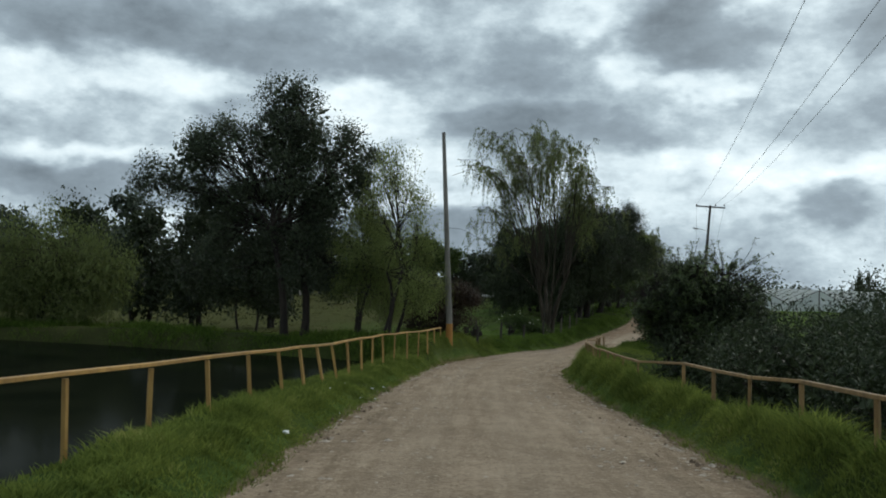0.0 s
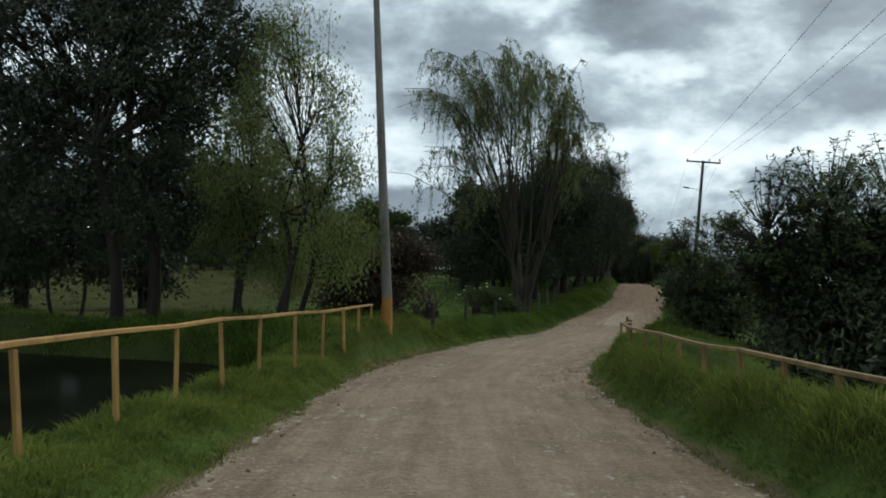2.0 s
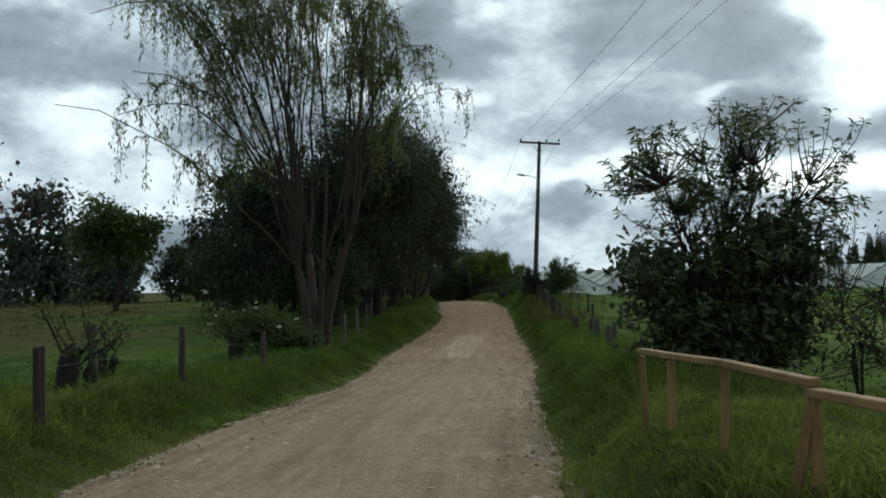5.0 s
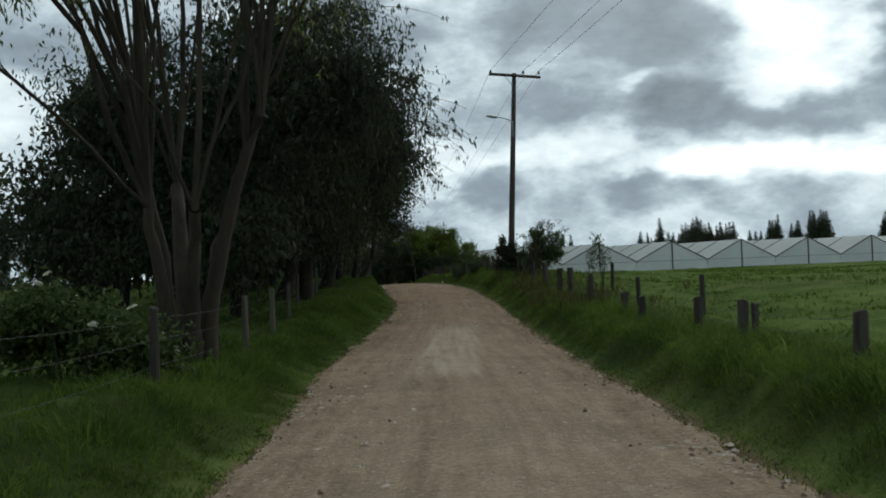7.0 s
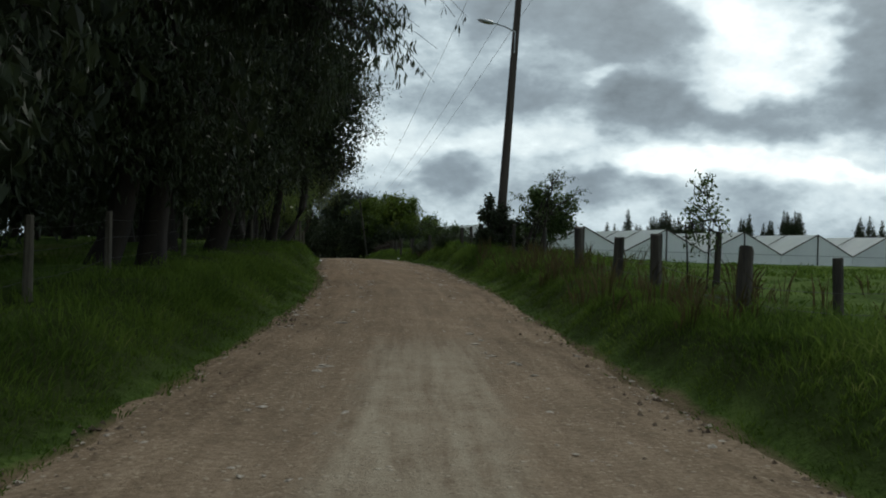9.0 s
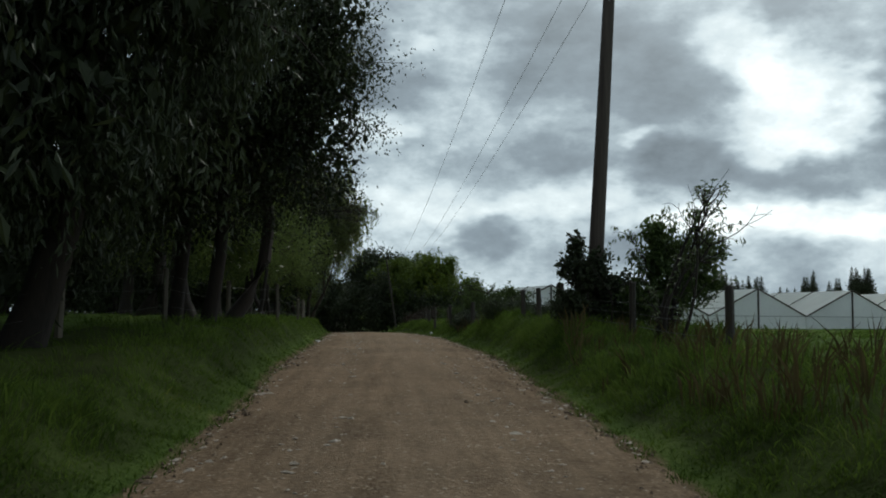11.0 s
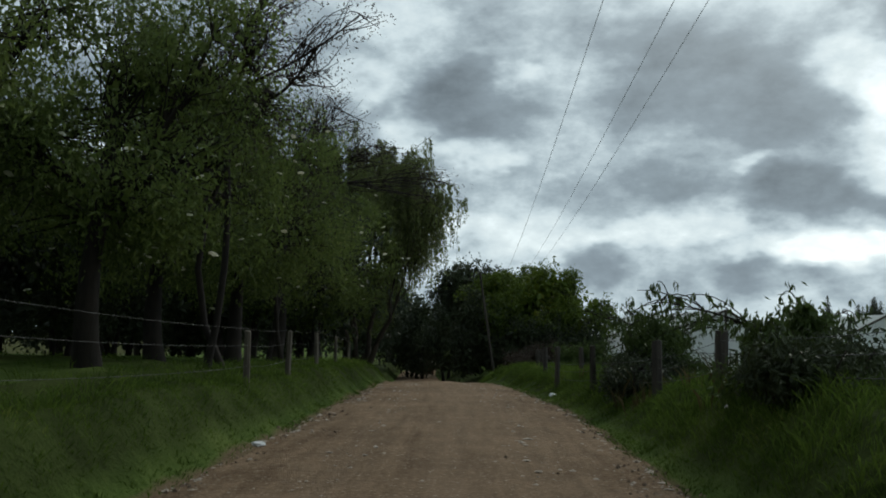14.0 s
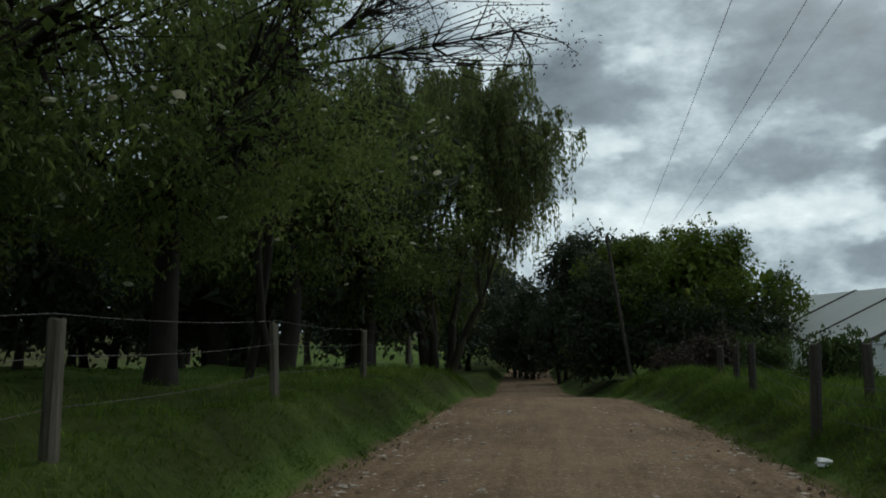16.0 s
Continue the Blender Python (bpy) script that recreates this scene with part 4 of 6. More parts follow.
def willow(name, place, tips, seed, label, stems=5, strands=260, strand=1.6, per=22, leaf=0.11, width=0.03, trunk_r=0.2, mat=None, group="", tuft=0.62, spray=4, rise=3.2):
    """A weeping willow: leaning stems, long limbs that fan out to the given tips and nod over, and leafy strands hanging from their outer ends."""
    rng = np.random.default_rng(seed)
    ob = thing(name, place, label, "tree", group)
    lines, arcs, fine = [], [], []
    tips = np.asarray(tips, float)
    forks = []
    for s in range(stems):
        a = 2 * np.pi * (s + 0.5) / stems + rng.uniform(-0.3, 0.3)
        way = np.array([np.cos(a), np.sin(a), 0])
        f1 = way * rng.uniform(0.7, 1.7) + np.array([0, 0, rise * rng.uniform(0.7, 1.25)])
        stem = curve_pts(way * 0.32 - np.array([0, 0, 0.3]), f1, way * rng.uniform(-0.25, 0.1), 10)
        stem[2:-1] += rng.normal(size=(7, 3)) * 0.025
        rr = np.linspace(trunk_r * 1.0, trunk_r * 0.55, 10) * rng.uniform(0.8, 1.15)
        rr[0] *= 1.5
        lines.append((stem, rr))
        forks.append((f1, rr[-1]))
    for T in tips:
        near = sorted(forks, key=lambda q: np.linalg.norm(q[0][:2] * 2.5 - T[:2]) + rng.uniform(0, 1.6))
        for rep in range(spray):
            f1, r1 = near[0 if rep < spray - 1 else min(1, len(near) - 1)]
            E = T + rng.normal(size=3) * (0.0 if rep == 0 else 0.7) * np.array([1.1, 1.1, 0.65])
            L = np.linalg.norm(E - f1)
            out = np.array([*(E - f1)[:2], 0])
            pts = curve_pts(f1, E, np.array([0, 0, 0.12 * L]) - out * 0.08 + rng.normal(size=3) * 0.05 * L, 12)
            pts[1:-1] += rng.normal(size=(10, 3)) * 0.07
            # the tip nods outwards and down
            reach = out / (np.linalg.norm(out) + 1e-6)
            u = np.linspace(0, 1, 12)[:, None]
            pts += (reach * 0.5 - np.array([0, 0, 0.75])) * np.clip((u - 0.75) / 0.25, 0, 1) ** 2
            lines.append((pts, np.linspace(min(r1 * 0.9, trunk_r * (0.34 if rep == 0 else 0.2)), 0.010, 12)))
            arcs.append(pts)
            for k in range(3):
                q = pts[rng.integers(4, 9)]
                side = rng.normal(size=3) * np.array([0.8, 0.8, 0.4]) + (E - f1) / L * 1.5 + np.array([0, 0, 0.4])
                tw = curve_pts(q, q + side, np.array([0, 0, 0.15]), 6)
                fine.append((tw, np.linspace(0.018, 0.006, 6)))
                arcs.append(np.concatenate([np.repeat(tw[:1], 6, 0), tw]))
    anchors = []
    for i in range(strands):
        pts = arcs[rng.integers(len(arcs))]
        t = 1 - (1 - tuft) * rng.uniform(0, 1) ** 1.3
        q = t * 11
        k = int(min(q, 10))
        p0 = pts[k] + (pts[k + 1] - pts[k]) * (q - k)
        out = rng.normal(size=3) * np.array([0.35, 0.35, 0.2]) + np.array([0, 0, 0.12])
        L = strand * rng.uniform(0.25, 1.15)
        s = np.linspace(0, 1, 6)[:, None]
        line = p0 + out * np.sqrt(s) + np.array([0, 0, -L]) * s ** 1.7
        fine.append((line, np.linspace(0.009, 0.004, 6)))
        u = rng.uniform(0.05, 1, per)
        anchors.append(np.stack([np.interp(u, s[:, 0], line[:, a]) for a in range(3)], 1))
    for k, line in enumerate(lines):
        v, f = tubes([line], 7 if k < stems else 6)
        kind = "stem" if k < stems else "limb"
        part(kind, np_mesh(kind, v, f, WILLOW_BARK, True), ob)
    v, f = tubes(fine, 3)
    tagged(part("twig_spray", np_mesh("twig_spray", v, f, WILLOW_BARK, True), ob), kind="stuff")
    v, f = leaves(rng, np.concatenate(anchors), 1, 0.05, leaf, width, 1.2)
    part("crown", np_mesh("crown", v, f, mat or WILLOW_LEAF), ob)
    return ob


def at(x, y, dz=0.0):
    return (x, y, gz(x, y) + dz)


def build_left_trees():
    big = np.array([(-1.0, 0, 12.4, 1.3, 1.5, 1.7), (0.3, 0, 11.2, 1.6, 1.7, 1.5), (-3.4, -0.5, 10.0, 2.0, 1.8, 1.4), (-1.2, 0, 10.4, 1.8, 1.7, 1.5),
          (-5.6, -0.5, 8.9, 1.4, 1.4, 1.1), (2.3, 0.6, 9.6, 1.5, 1.7, 1.5), (-0.4, 0, 8.3, 2.5, 2.4, 2.0), (1.9, 0.4, 6.2, 1.9, 2.0, 2.4), (-2.6, 0, 7.4, 2.0, 2.0, 1.6),
          (-2.9, 0, 5.4, 2.2, 2.2, 1.8), (0.6, 0, 4.0, 3.2, 2.4, 1.9), (3.2, 0, 8.2, 0.8, 1.0, 0.9), (-2.4, 0.3, 3.2, 2.4, 2.0, 1.2), (2.3, 0.3, 3.4, 1.6, 1.8, 1.4)])
    plant("dark_tree", at(-6.3, 31.3), np.concatenate([big, [(-7.2, -0.3, 8.0, 1.3, 1.3, 1.2), (-4.6, 0, 9.8, 1.6, 1.5, 1.3), (-4.2, 0, 6.6, 1.8, 1.6, 1.3), (1.5, 0, 7.8, 1.6, 1.6, 1.5), (-5.0, 0, 7.4, 1.4, 1.3, 1.0), (0.8, 0, 9.6, 1.4, 1.4, 1.2)]]) * np.array([0.82, 0.75, 0.79, 0.85, 0.75, 0.8]), 11,
          "tall dark-leaved tree with twin trunks beside the pond", "tree", GREY_LEAF, 0.17, 2, 0.25, 2500, 27, 0.19, 0.135, 0.058, inner=3300, core=(0.25, 0.16), clump=(12, 0.17))
    plant("tree", at(-8.7, 32.6), [(0, 0, 1.9, 1.3, 1.1, 0.6), (-1.2, 0, 1.6, 0.8, 0.8, 0.5), (0.9, 0, 1.4, 0.7, 0.7, 0.4), (-2.2, 0.4, 2.8, 1.3, 1.2, 1.1), (-0.4, 0.5, 3.6, 1.5, 1.4, 1.2)], 12,
          "small dark tree with a thin leaning trunk", "tree", DARK_LEAF, 0.06, 2, 0.2, 420, 20, 0.18, 0.13, 0.06, inner=500)
    for i, (x, y, s) in enumerate(((-2.1, 29.6, 0.66), (-3.3, 30.6, 0.52))):
        plant("tree", at(x, y), np.array([(0.1, 0, 10.2, 1.0, 1.1, 1.2), (1.1, 0, 8.4, 1.2, 1.3, 1.4), (-1.1, 0, 7.4, 1.2, 1.3, 1.3), (1.7, 0, 6.4, 1.2, 1.2, 1.2), (2.3, 0, 5.4, 0.8, 0.8, 0.8),
              (0.4, 0, 5.4, 1.6, 1.5, 1.4), (-1.6, 0, 4.6, 1.3, 1.3, 1.3), (1.4, 0, 3.4, 1.7, 1.5, 1.5), (2.4, 0, 2.8, 1.3, 1.4, 1.4), (-0.4, 0, 9.0, 1.0, 1.0, 1.2)]) * s, 13 + i,
              "slender light-green willow tree at the field edge", "tree", SLENDER_LEAF, 0.075, 3, 0.15, 900, 23, 0.18, 0.10, 0.03, 1.0, 0.4, inner=500, core=(0.14, 0.06))
    plant("bush", at(-0.55, 33.2), np.array([(0, 0, 1.7, 2.4, 2.0, 1.3), (-1.6, 0, 2.6, 1.6, 1.5, 0.9), (1.3, 0, 2.4, 1.1, 1.2, 0.6), (2.3, 0, 2.2, 0.7, 0.8, 0.4), (-3.0, 0.5, 3.0, 1.4, 1.2, 0.9), (0, 0, 0.8, 2.8, 2.0, 0.8)]) * np.array([0.6, 0.55, 0.76, 0.66, 0.65, 0.76]), 15,
          "dark reddish-brown bush behind the fence", "bush", RED_LEAF, 0.05, 7, 0.2, 900, 28, 0.14, 0.085, 0.045, inner=3200, core=(0.17, 0.11))
    plant("willow_bush", at(-17.3, 32), np.array([(0, 0, 4.4, 3.6, 3.4, 2.8), (-3.5, 0, 3.6, 3.0, 3.0, 2.6), (3.0, 0, 3.0, 2.4, 2.4, 2.2), (-1, 0, 1.6, 4.0, 3.4, 1.6)]) * 0.7, 16,
          "rounded light-green willow by the pond", "tree", WILLOW_LEAF, 0.16, 4, 0.15, 1100, 26, 0.25, 0.17, 0.045, 1.1, inner=1500, core=(0.35, 0.2))
    tree = plant("background_tree", (-30, 88, -0.6), [(0, 0, 8.6, 2.0, 2.2, 1.8), (-1.8, 0, 6.4, 2.3, 2.2, 1.9), (2.0, 0, 6.0, 2.3, 2.2, 2.0), (0.2, 0, 3.8, 3.0, 2.4, 2.2), (-1.5, 0, 2.4, 2.4, 2.0, 1.4)], 17,
          "dark field tree in the distant tree line", "tree", FAR_LEAF, 0.2, 1, 0.25, 180, 14, 0.42, 0.46, 0.26, group="tree line", inner=400, core=(0.8, 0.6), twigs=False)
    rng = np.random.default_rng(2)
    spots = [(-62, 96, 1.1), (-54, 88, 0.95), (-47, 98, 1.25), (-41, 84, 0.85), (-35, 96, 1.1), (-23, 86, 1.0), (-16, 98, 1.05), (-10, 94, 0.7), (-70, 84, 1.2),
             (-5, 106, 0.75), (-45, 70, 0.6), (-52, 66, 0.8), (-62, 70, 1.0), (-34, 70, 0.65), (-13, 112, 1.0), (-28, 112, 1.3), (-80, 100, 1.3),
             (4.0, 139, 0.9), (9, 148, 0.8), (15, 152, 0.85), (21, 162, 0.8), (27, 158, 0.75), (33, 160, 0.7), (-2, 128, 1.0), (1, 150, 1.0), (18.0, 141, 0.62)]
    for x, y, s in spots:
        copy_thing(tree, pose(x, y, -0.6, 0, 0, rng.uniform(0, 360)) @ Matrix.Diagonal((s, s, s * rng.uniform(0.9, 1.1), 1)))
    plant("tree", at(-6.5, 78), [(0, 0, 5.4, 1.4, 1.4, 1.0), (-1.0, 0, 4.0, 1.5, 1.5, 1.2), (1.3, 0, 4.2, 1.2, 1.3, 0.9), (2.2, 0, 5.0, 0.7, 0.7, 0.4)], 19,
          "light-green broad-leaved tree in the meadow", "tree", MID_LEAF, 0.13, 1, 0.3, 260, 22, 0.27, 0.28, 0.15, inner=200)
    # far woods behind the meadow and beyond the greenhouse
    n = 8000
    x, y = rng.uniform(-120, -14, n), rng.uniform(116, 132, n)
    hh = 4.2 + 2.0 * np.sin(x * 0.21) + 1.3 * np.sin(x * 0.57 + 1) + rng.normal(size=n) * 0.4
    c1 = np.stack([x, y, -0.6 + rng.uniform(0, 1, n) ** 0.8 * hh], 1)
    x, y = rng.uniform(30, 330, n), rng.uniform(262, 285, n)
    hh = 4.0 + 1.0 * np.sin(x * 0.11) + rng.normal(size=n) * 0.3
    c2 = np.stack([x, y, -0.6 + rng.uniform(0, 1, n) * hh], 1)
    a = rng.uniform(radians(60), radians(150), n)
    c3 = np.stack([-np.sin(a) * 95 - 10 + rng.normal(size=n) * 5, 40 + np.cos(a) * 95 + rng.normal(size=n) * 5, -0.6 + rng.uniform(0, 1, n) * 6], 1)
    v, f = leaves(rng, np.concatenate([c1, c2, c3]), 1, 0.5, 1.1, 0.7, 0.2)
    tagged(new("far_woods", np_mesh("far_woods", v, f, FAR_LEAF)), "low dark line of distant woods", "woods", kind="stuff")


def build_road_trees():
    tips = [(-4.9, -3.6, 7.3), (-4.6, -2.4, 8.8), (-6.1, -0.6, 11.0), (-6.0, 1.0, 12.3), (-4.9, 2.6, 13.8), (-3.4, 3.6, 14.4), (-1.8, 3.8, 14.6), (0.0, 3.6, 14.3), (1.4, 3.0, 13.4), (2.5, 0.6, 11.9),
            (3.3, 0.6, 10.6), (3.7, 0.0, 9.2), (3.0, -0.6, 9.9), (2.2, 1.6, 12.6), (-2.6, -2.2, 12.4), (-0.4, -2.8, 12.0), (1.6, -2.2, 11.4), (-4.2, -2.8, 11.2), (-4.4, 0.2, 13.2), (-0.8, 0.6, 13.9)]
    willow("willow", at(4.3, 54.3), tips, 21, "large sparse weeping willow with arching limbs beside the road", 6, 1500, 1.5, 26, 0.15, 0.04, 0.17, spray=2)
    dark = ((4.9, 64.0, [(0.2, 0, 6.2, 3.0, 2.8, 2.4), (2.8, -2.0, 5.4, 2.0, 2.2, 1.9), (1.6, 0.5, 8.0, 2.6, 2.6, 1.5), (-2.2, 0, 4.6, 2.2, 2.2, 2.4), (0.5, 0, 3.0, 3.0, 2.4, 1.8), (-3.4, -1.0, 2.2, 2.0, 1.8, 1.9), (-2.6, -0.6, 5.2, 1.4, 1.5, 1.8), (0.4, -1.8, 2.0, 1.8, 1.6, 1.5)], 31),
            (7.0, 70.0, [(0, 0, 6.4, 2.8, 2.8, 2.4), (2.6, -1, 5.8, 2.1, 2.2, 1.7), (0.2, 0, 8.2, 2.2, 2.2, 1.4), (-2.0, 0, 4.6, 2.2, 2.2, 2.2), (0.6, 0, 3.2, 2.8, 2.4, 1.8)], 32),
            (8.4, 76.0, [(0, 0, 6.0, 2.8, 2.8, 2.4), (2.2, 0, 5.2, 1.9, 2.0, 1.8), (0.2, 0, 8.0, 2.2, 2.2, 1.5), (-2.2, 0, 5.0, 2.4, 2.2, 2.4), (0.4, 0, 3.0, 2.6, 2.4, 1.7)], 33))
    reach = {31: [((1.6, -1.8, 6.4), (3.6, -3.4, 6.0)), ((1.8, -2.2, 5.4), (3.9, -4.2, 5.0)), ((2.2, -1.6, 5.0), (4.2, -2.4, 4.2)), ((1.4, -2.6, 7.0), (3.2, -4.4, 7.2)),
                   ((2.0, -0.6, 6.6), (4.4, -1.0, 6.4)), ((2.0, -0.2, 5.6), (4.6, -0.4, 5.0))],
             32: [((2.0, -1.0, 5.8), (4.2, -2.4, 4.5)), ((2.2, -1.0, 5.0), (4.0, -2.8, 4.1)), ((2.0, -1.4, 6.6), (4.5, -2.6, 5.6)), ((1.8, -0.8, 6.2), (3.8, -1.6, 5.0))]}
    for x, y, lobes, seed in dark:
        boughs = reach.get(seed, ())
        plant("acacia_tree", at(x, y), lobes, seed, "dense dark roadside tree with drooping leaf clusters", "tree", DARK_LEAF, 0.26, 2, 0.2, 1300, 26, 0.25, 0.18, 0.055, 0.9, group="roadside trees", inner=4200, core=(0.32, 0.2), hang=150, hang_lobes=(1,), boughs=boughs)
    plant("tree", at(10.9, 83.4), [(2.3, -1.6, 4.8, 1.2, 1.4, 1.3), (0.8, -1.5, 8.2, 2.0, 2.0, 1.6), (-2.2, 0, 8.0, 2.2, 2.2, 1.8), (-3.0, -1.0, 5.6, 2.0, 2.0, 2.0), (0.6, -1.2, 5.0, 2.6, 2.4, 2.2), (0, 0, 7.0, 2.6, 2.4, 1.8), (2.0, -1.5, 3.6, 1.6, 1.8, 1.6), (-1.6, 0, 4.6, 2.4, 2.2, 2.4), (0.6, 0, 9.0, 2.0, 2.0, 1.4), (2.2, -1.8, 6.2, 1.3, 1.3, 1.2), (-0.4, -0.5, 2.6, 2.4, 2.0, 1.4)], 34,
          "dense green tree overhanging the bank, its leaf colour darkened as in shade", "tree", SHADE_LEAF, 0.16, 3, 0.2, 3200, 28, 0.22, 0.085, 0.04, 0.5, group="roadside trees", inner=12000, core=(0.18, 0.11), clump=(9, 0.16))
    # a second row, farther from the road
    shade = ((4.0, 85, 0.9), (5.0, 93, 0.7), (2.5, 118, 1.0), (9.8, 124, 1.0), (13.0, 136, 0.95), (18.2, 147, 0.8), (29.5, 147, 0.8), (23.0, 178, 1.0), (29, 176, 0.9), (34, 172, 0.8), (3.0, 101, 0.6), (0.5, 108, 0.65), (4.6, 109, 0.6), (-3.5, 112, 0.7), (5.6, 117, 0.6), (-6.5, 104, 0.6), (22.0, 152, 0.7), (25.5, 156, 0.7), (6.8, 121, 0.75), (4.2, 125, 0.85), (9.0, 129, 0.9), (1.5, 121, 0.8), (14.4, 123.5, 1.1), (12.0, 117, 1.1), (7.4, 104, 0.6), (3.2, 76, 0.8), (2.6, 84, 0.8), (4.4, 70, 0.7), (1.2, 70, 0.9), (7.0, 80.5, 1.0), (-14, 40, 0.75), (-18.5, 43, 0.8), (-11.5, 44.5, 0.7), (-23.5, 45, 0.85),
             (8.5, 112, 0.5), (9.6, 118.5, 0.5), (6.0, 96, 0.6), (3.0, 93, 0.6), (8.4, 107, 0.45), (23.9, 144, 0.6), (22.6, 149, 0.7))
    tree = None
    for i, (x, y, s) in enumerate(shade):
        if tree is None:
            tree = plant("field_tree", at(x, y), [(0, 0, 5.6, 2.6, 2.6, 2.2), (-1.8, 0, 3.8, 2.2, 2.2, 2.0), (1.8, 0, 3.6, 2.2, 2.2, 2.0), (0.2, 0, 7.4, 2.0, 2.0, 1.3), (0, 0, 2.2, 2.8, 2.6, 1.5)], 36,
                         "dark shady tree behind the roadside row", "tree", DARK_LEAF, 0.2, 2, 0.2, 230, 15, 0.34, 0.32, 0.16, 0.5, group="shade trees", inner=900, core=(0.6, 0.42), twigs=False)
        else:
            copy_thing(tree, pose(x, y, gz(x, y), 0, 0, 70 * i) @ Matrix.Diagonal((s, s, s, 1)))


def build_right_bushes():
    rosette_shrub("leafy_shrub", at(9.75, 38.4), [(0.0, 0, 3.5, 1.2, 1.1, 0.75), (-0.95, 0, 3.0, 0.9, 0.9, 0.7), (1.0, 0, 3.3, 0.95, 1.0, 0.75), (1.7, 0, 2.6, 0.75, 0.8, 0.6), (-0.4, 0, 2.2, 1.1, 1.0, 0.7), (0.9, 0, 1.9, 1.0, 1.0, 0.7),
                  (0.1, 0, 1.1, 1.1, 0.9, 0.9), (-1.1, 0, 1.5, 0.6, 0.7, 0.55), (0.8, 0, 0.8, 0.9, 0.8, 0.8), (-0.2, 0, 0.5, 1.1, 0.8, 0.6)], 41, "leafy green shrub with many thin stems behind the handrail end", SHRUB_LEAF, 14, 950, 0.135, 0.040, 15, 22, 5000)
    for i, (x, y, s) in enumerate(((12.2, 38.0, 0.75), (12.6, 33.4, 0.6), (10.4, 33.6, 0.5), (14.5, 36, 0.55))):
        plant("bare_bush", at(x, y), np.array([(0, 0, 2.0, 1.3, 1.2, 0.9), (-0.9, 0, 1.4, 1.0, 1.0, 0.9), (0.8, 0, 1.2, 1.2, 1.0, 1.0), (-0.6, 0, 3.2, 0.7, 0.6, 0.5), (0, 0, 0.6, 1.3, 1.2, 0.6)]) * s, 58 + 200 * i,
              "bare tangled bush with thin grey twigs", "bush", DARK_LEAF, 0.028, 9, 0.2, 460, 3, 0.12, 0.09, 0.035, group="bare bushes")
    plant("bush", (8.3, 24.9, -1.25), [(0.3, 0, 4.1, 1.2, 0.9, 0.9), (-0.6, 0, 3.6, 0.8, 0.7, 0.7), (1.6, 0.2, 3.8, 1.5, 1.0, 1.2), (0.4, 0, 2.8, 1.3, 0.9, 0.9), (2.2, 0, 2.6, 1.5, 1.0, 1.2), (0.6, 0, 1.4, 1.6, 1.0, 0.9)], 142,
          "dense dark-green bush at the pond edge", "bush", POND_LEAF, 0.06, 5, 0.2, 760, 22, 0.16, 0.13, 0.05, 0.3, inner=2600, core=(0.2, 0.13))
    rosette_shrub("leafy_shrub", (8.1, 24.7, -1.25), [(0.3, 0, 4.6, 1.3, 1.0, 0.9), (-0.8, 0, 3.9, 0.8, 0.8, 0.7), (1.6, 0.2, 4.2, 1.5, 1.1, 1.2), (0.4, 0, 3.0, 1.2, 1.0, 0.7), (2.2, 0, 2.6, 1.5, 1.1, 1.2), (0.6, 0, 1.4, 1.6, 1.0, 0.9)], 42,
          "large leafy bush growing out of the pond edge", SHRUB_LEAF, 14, 1400, 0.115, 0.036, 14, 0, 2600)
    for i, (x, y, s) in enumerate(((10.6, 17.8, 1.02), (11.6, 12.5, 1.16), (9.9, 21.6, 0.98), (15.5, 25, 1.1), (12.6, 7.2, 1.14), (14.5, 19.0, 1.2), (15.0, 14.0, 1.2), (13.2, 22.5, 1.05))):
        plant("bush", at(x, y), np.array([(0, 0, 3.3, 1.9, 1.9, 1.2), (-1.3, 0.5, 2.5, 1.3, 1.5, 1.5), (1.5, 0, 2.4, 1.7, 1.7, 1.5), (0, 0, 1.4, 2.4, 2.2, 1.5), (0.9, -1.2, 2.6, 1.1, 1.0, 1.2)]) * s, 43 + i,
              "dense grey-green bush on the pond bank", "bush", POND_LEAF, 0.06, 6, 0.2, 620, 22, 0.2, 0.15, 0.05, 0.3, group="pond bushes", inner=1700, core=(0.26, 0.18), clump=(14, 0.2))


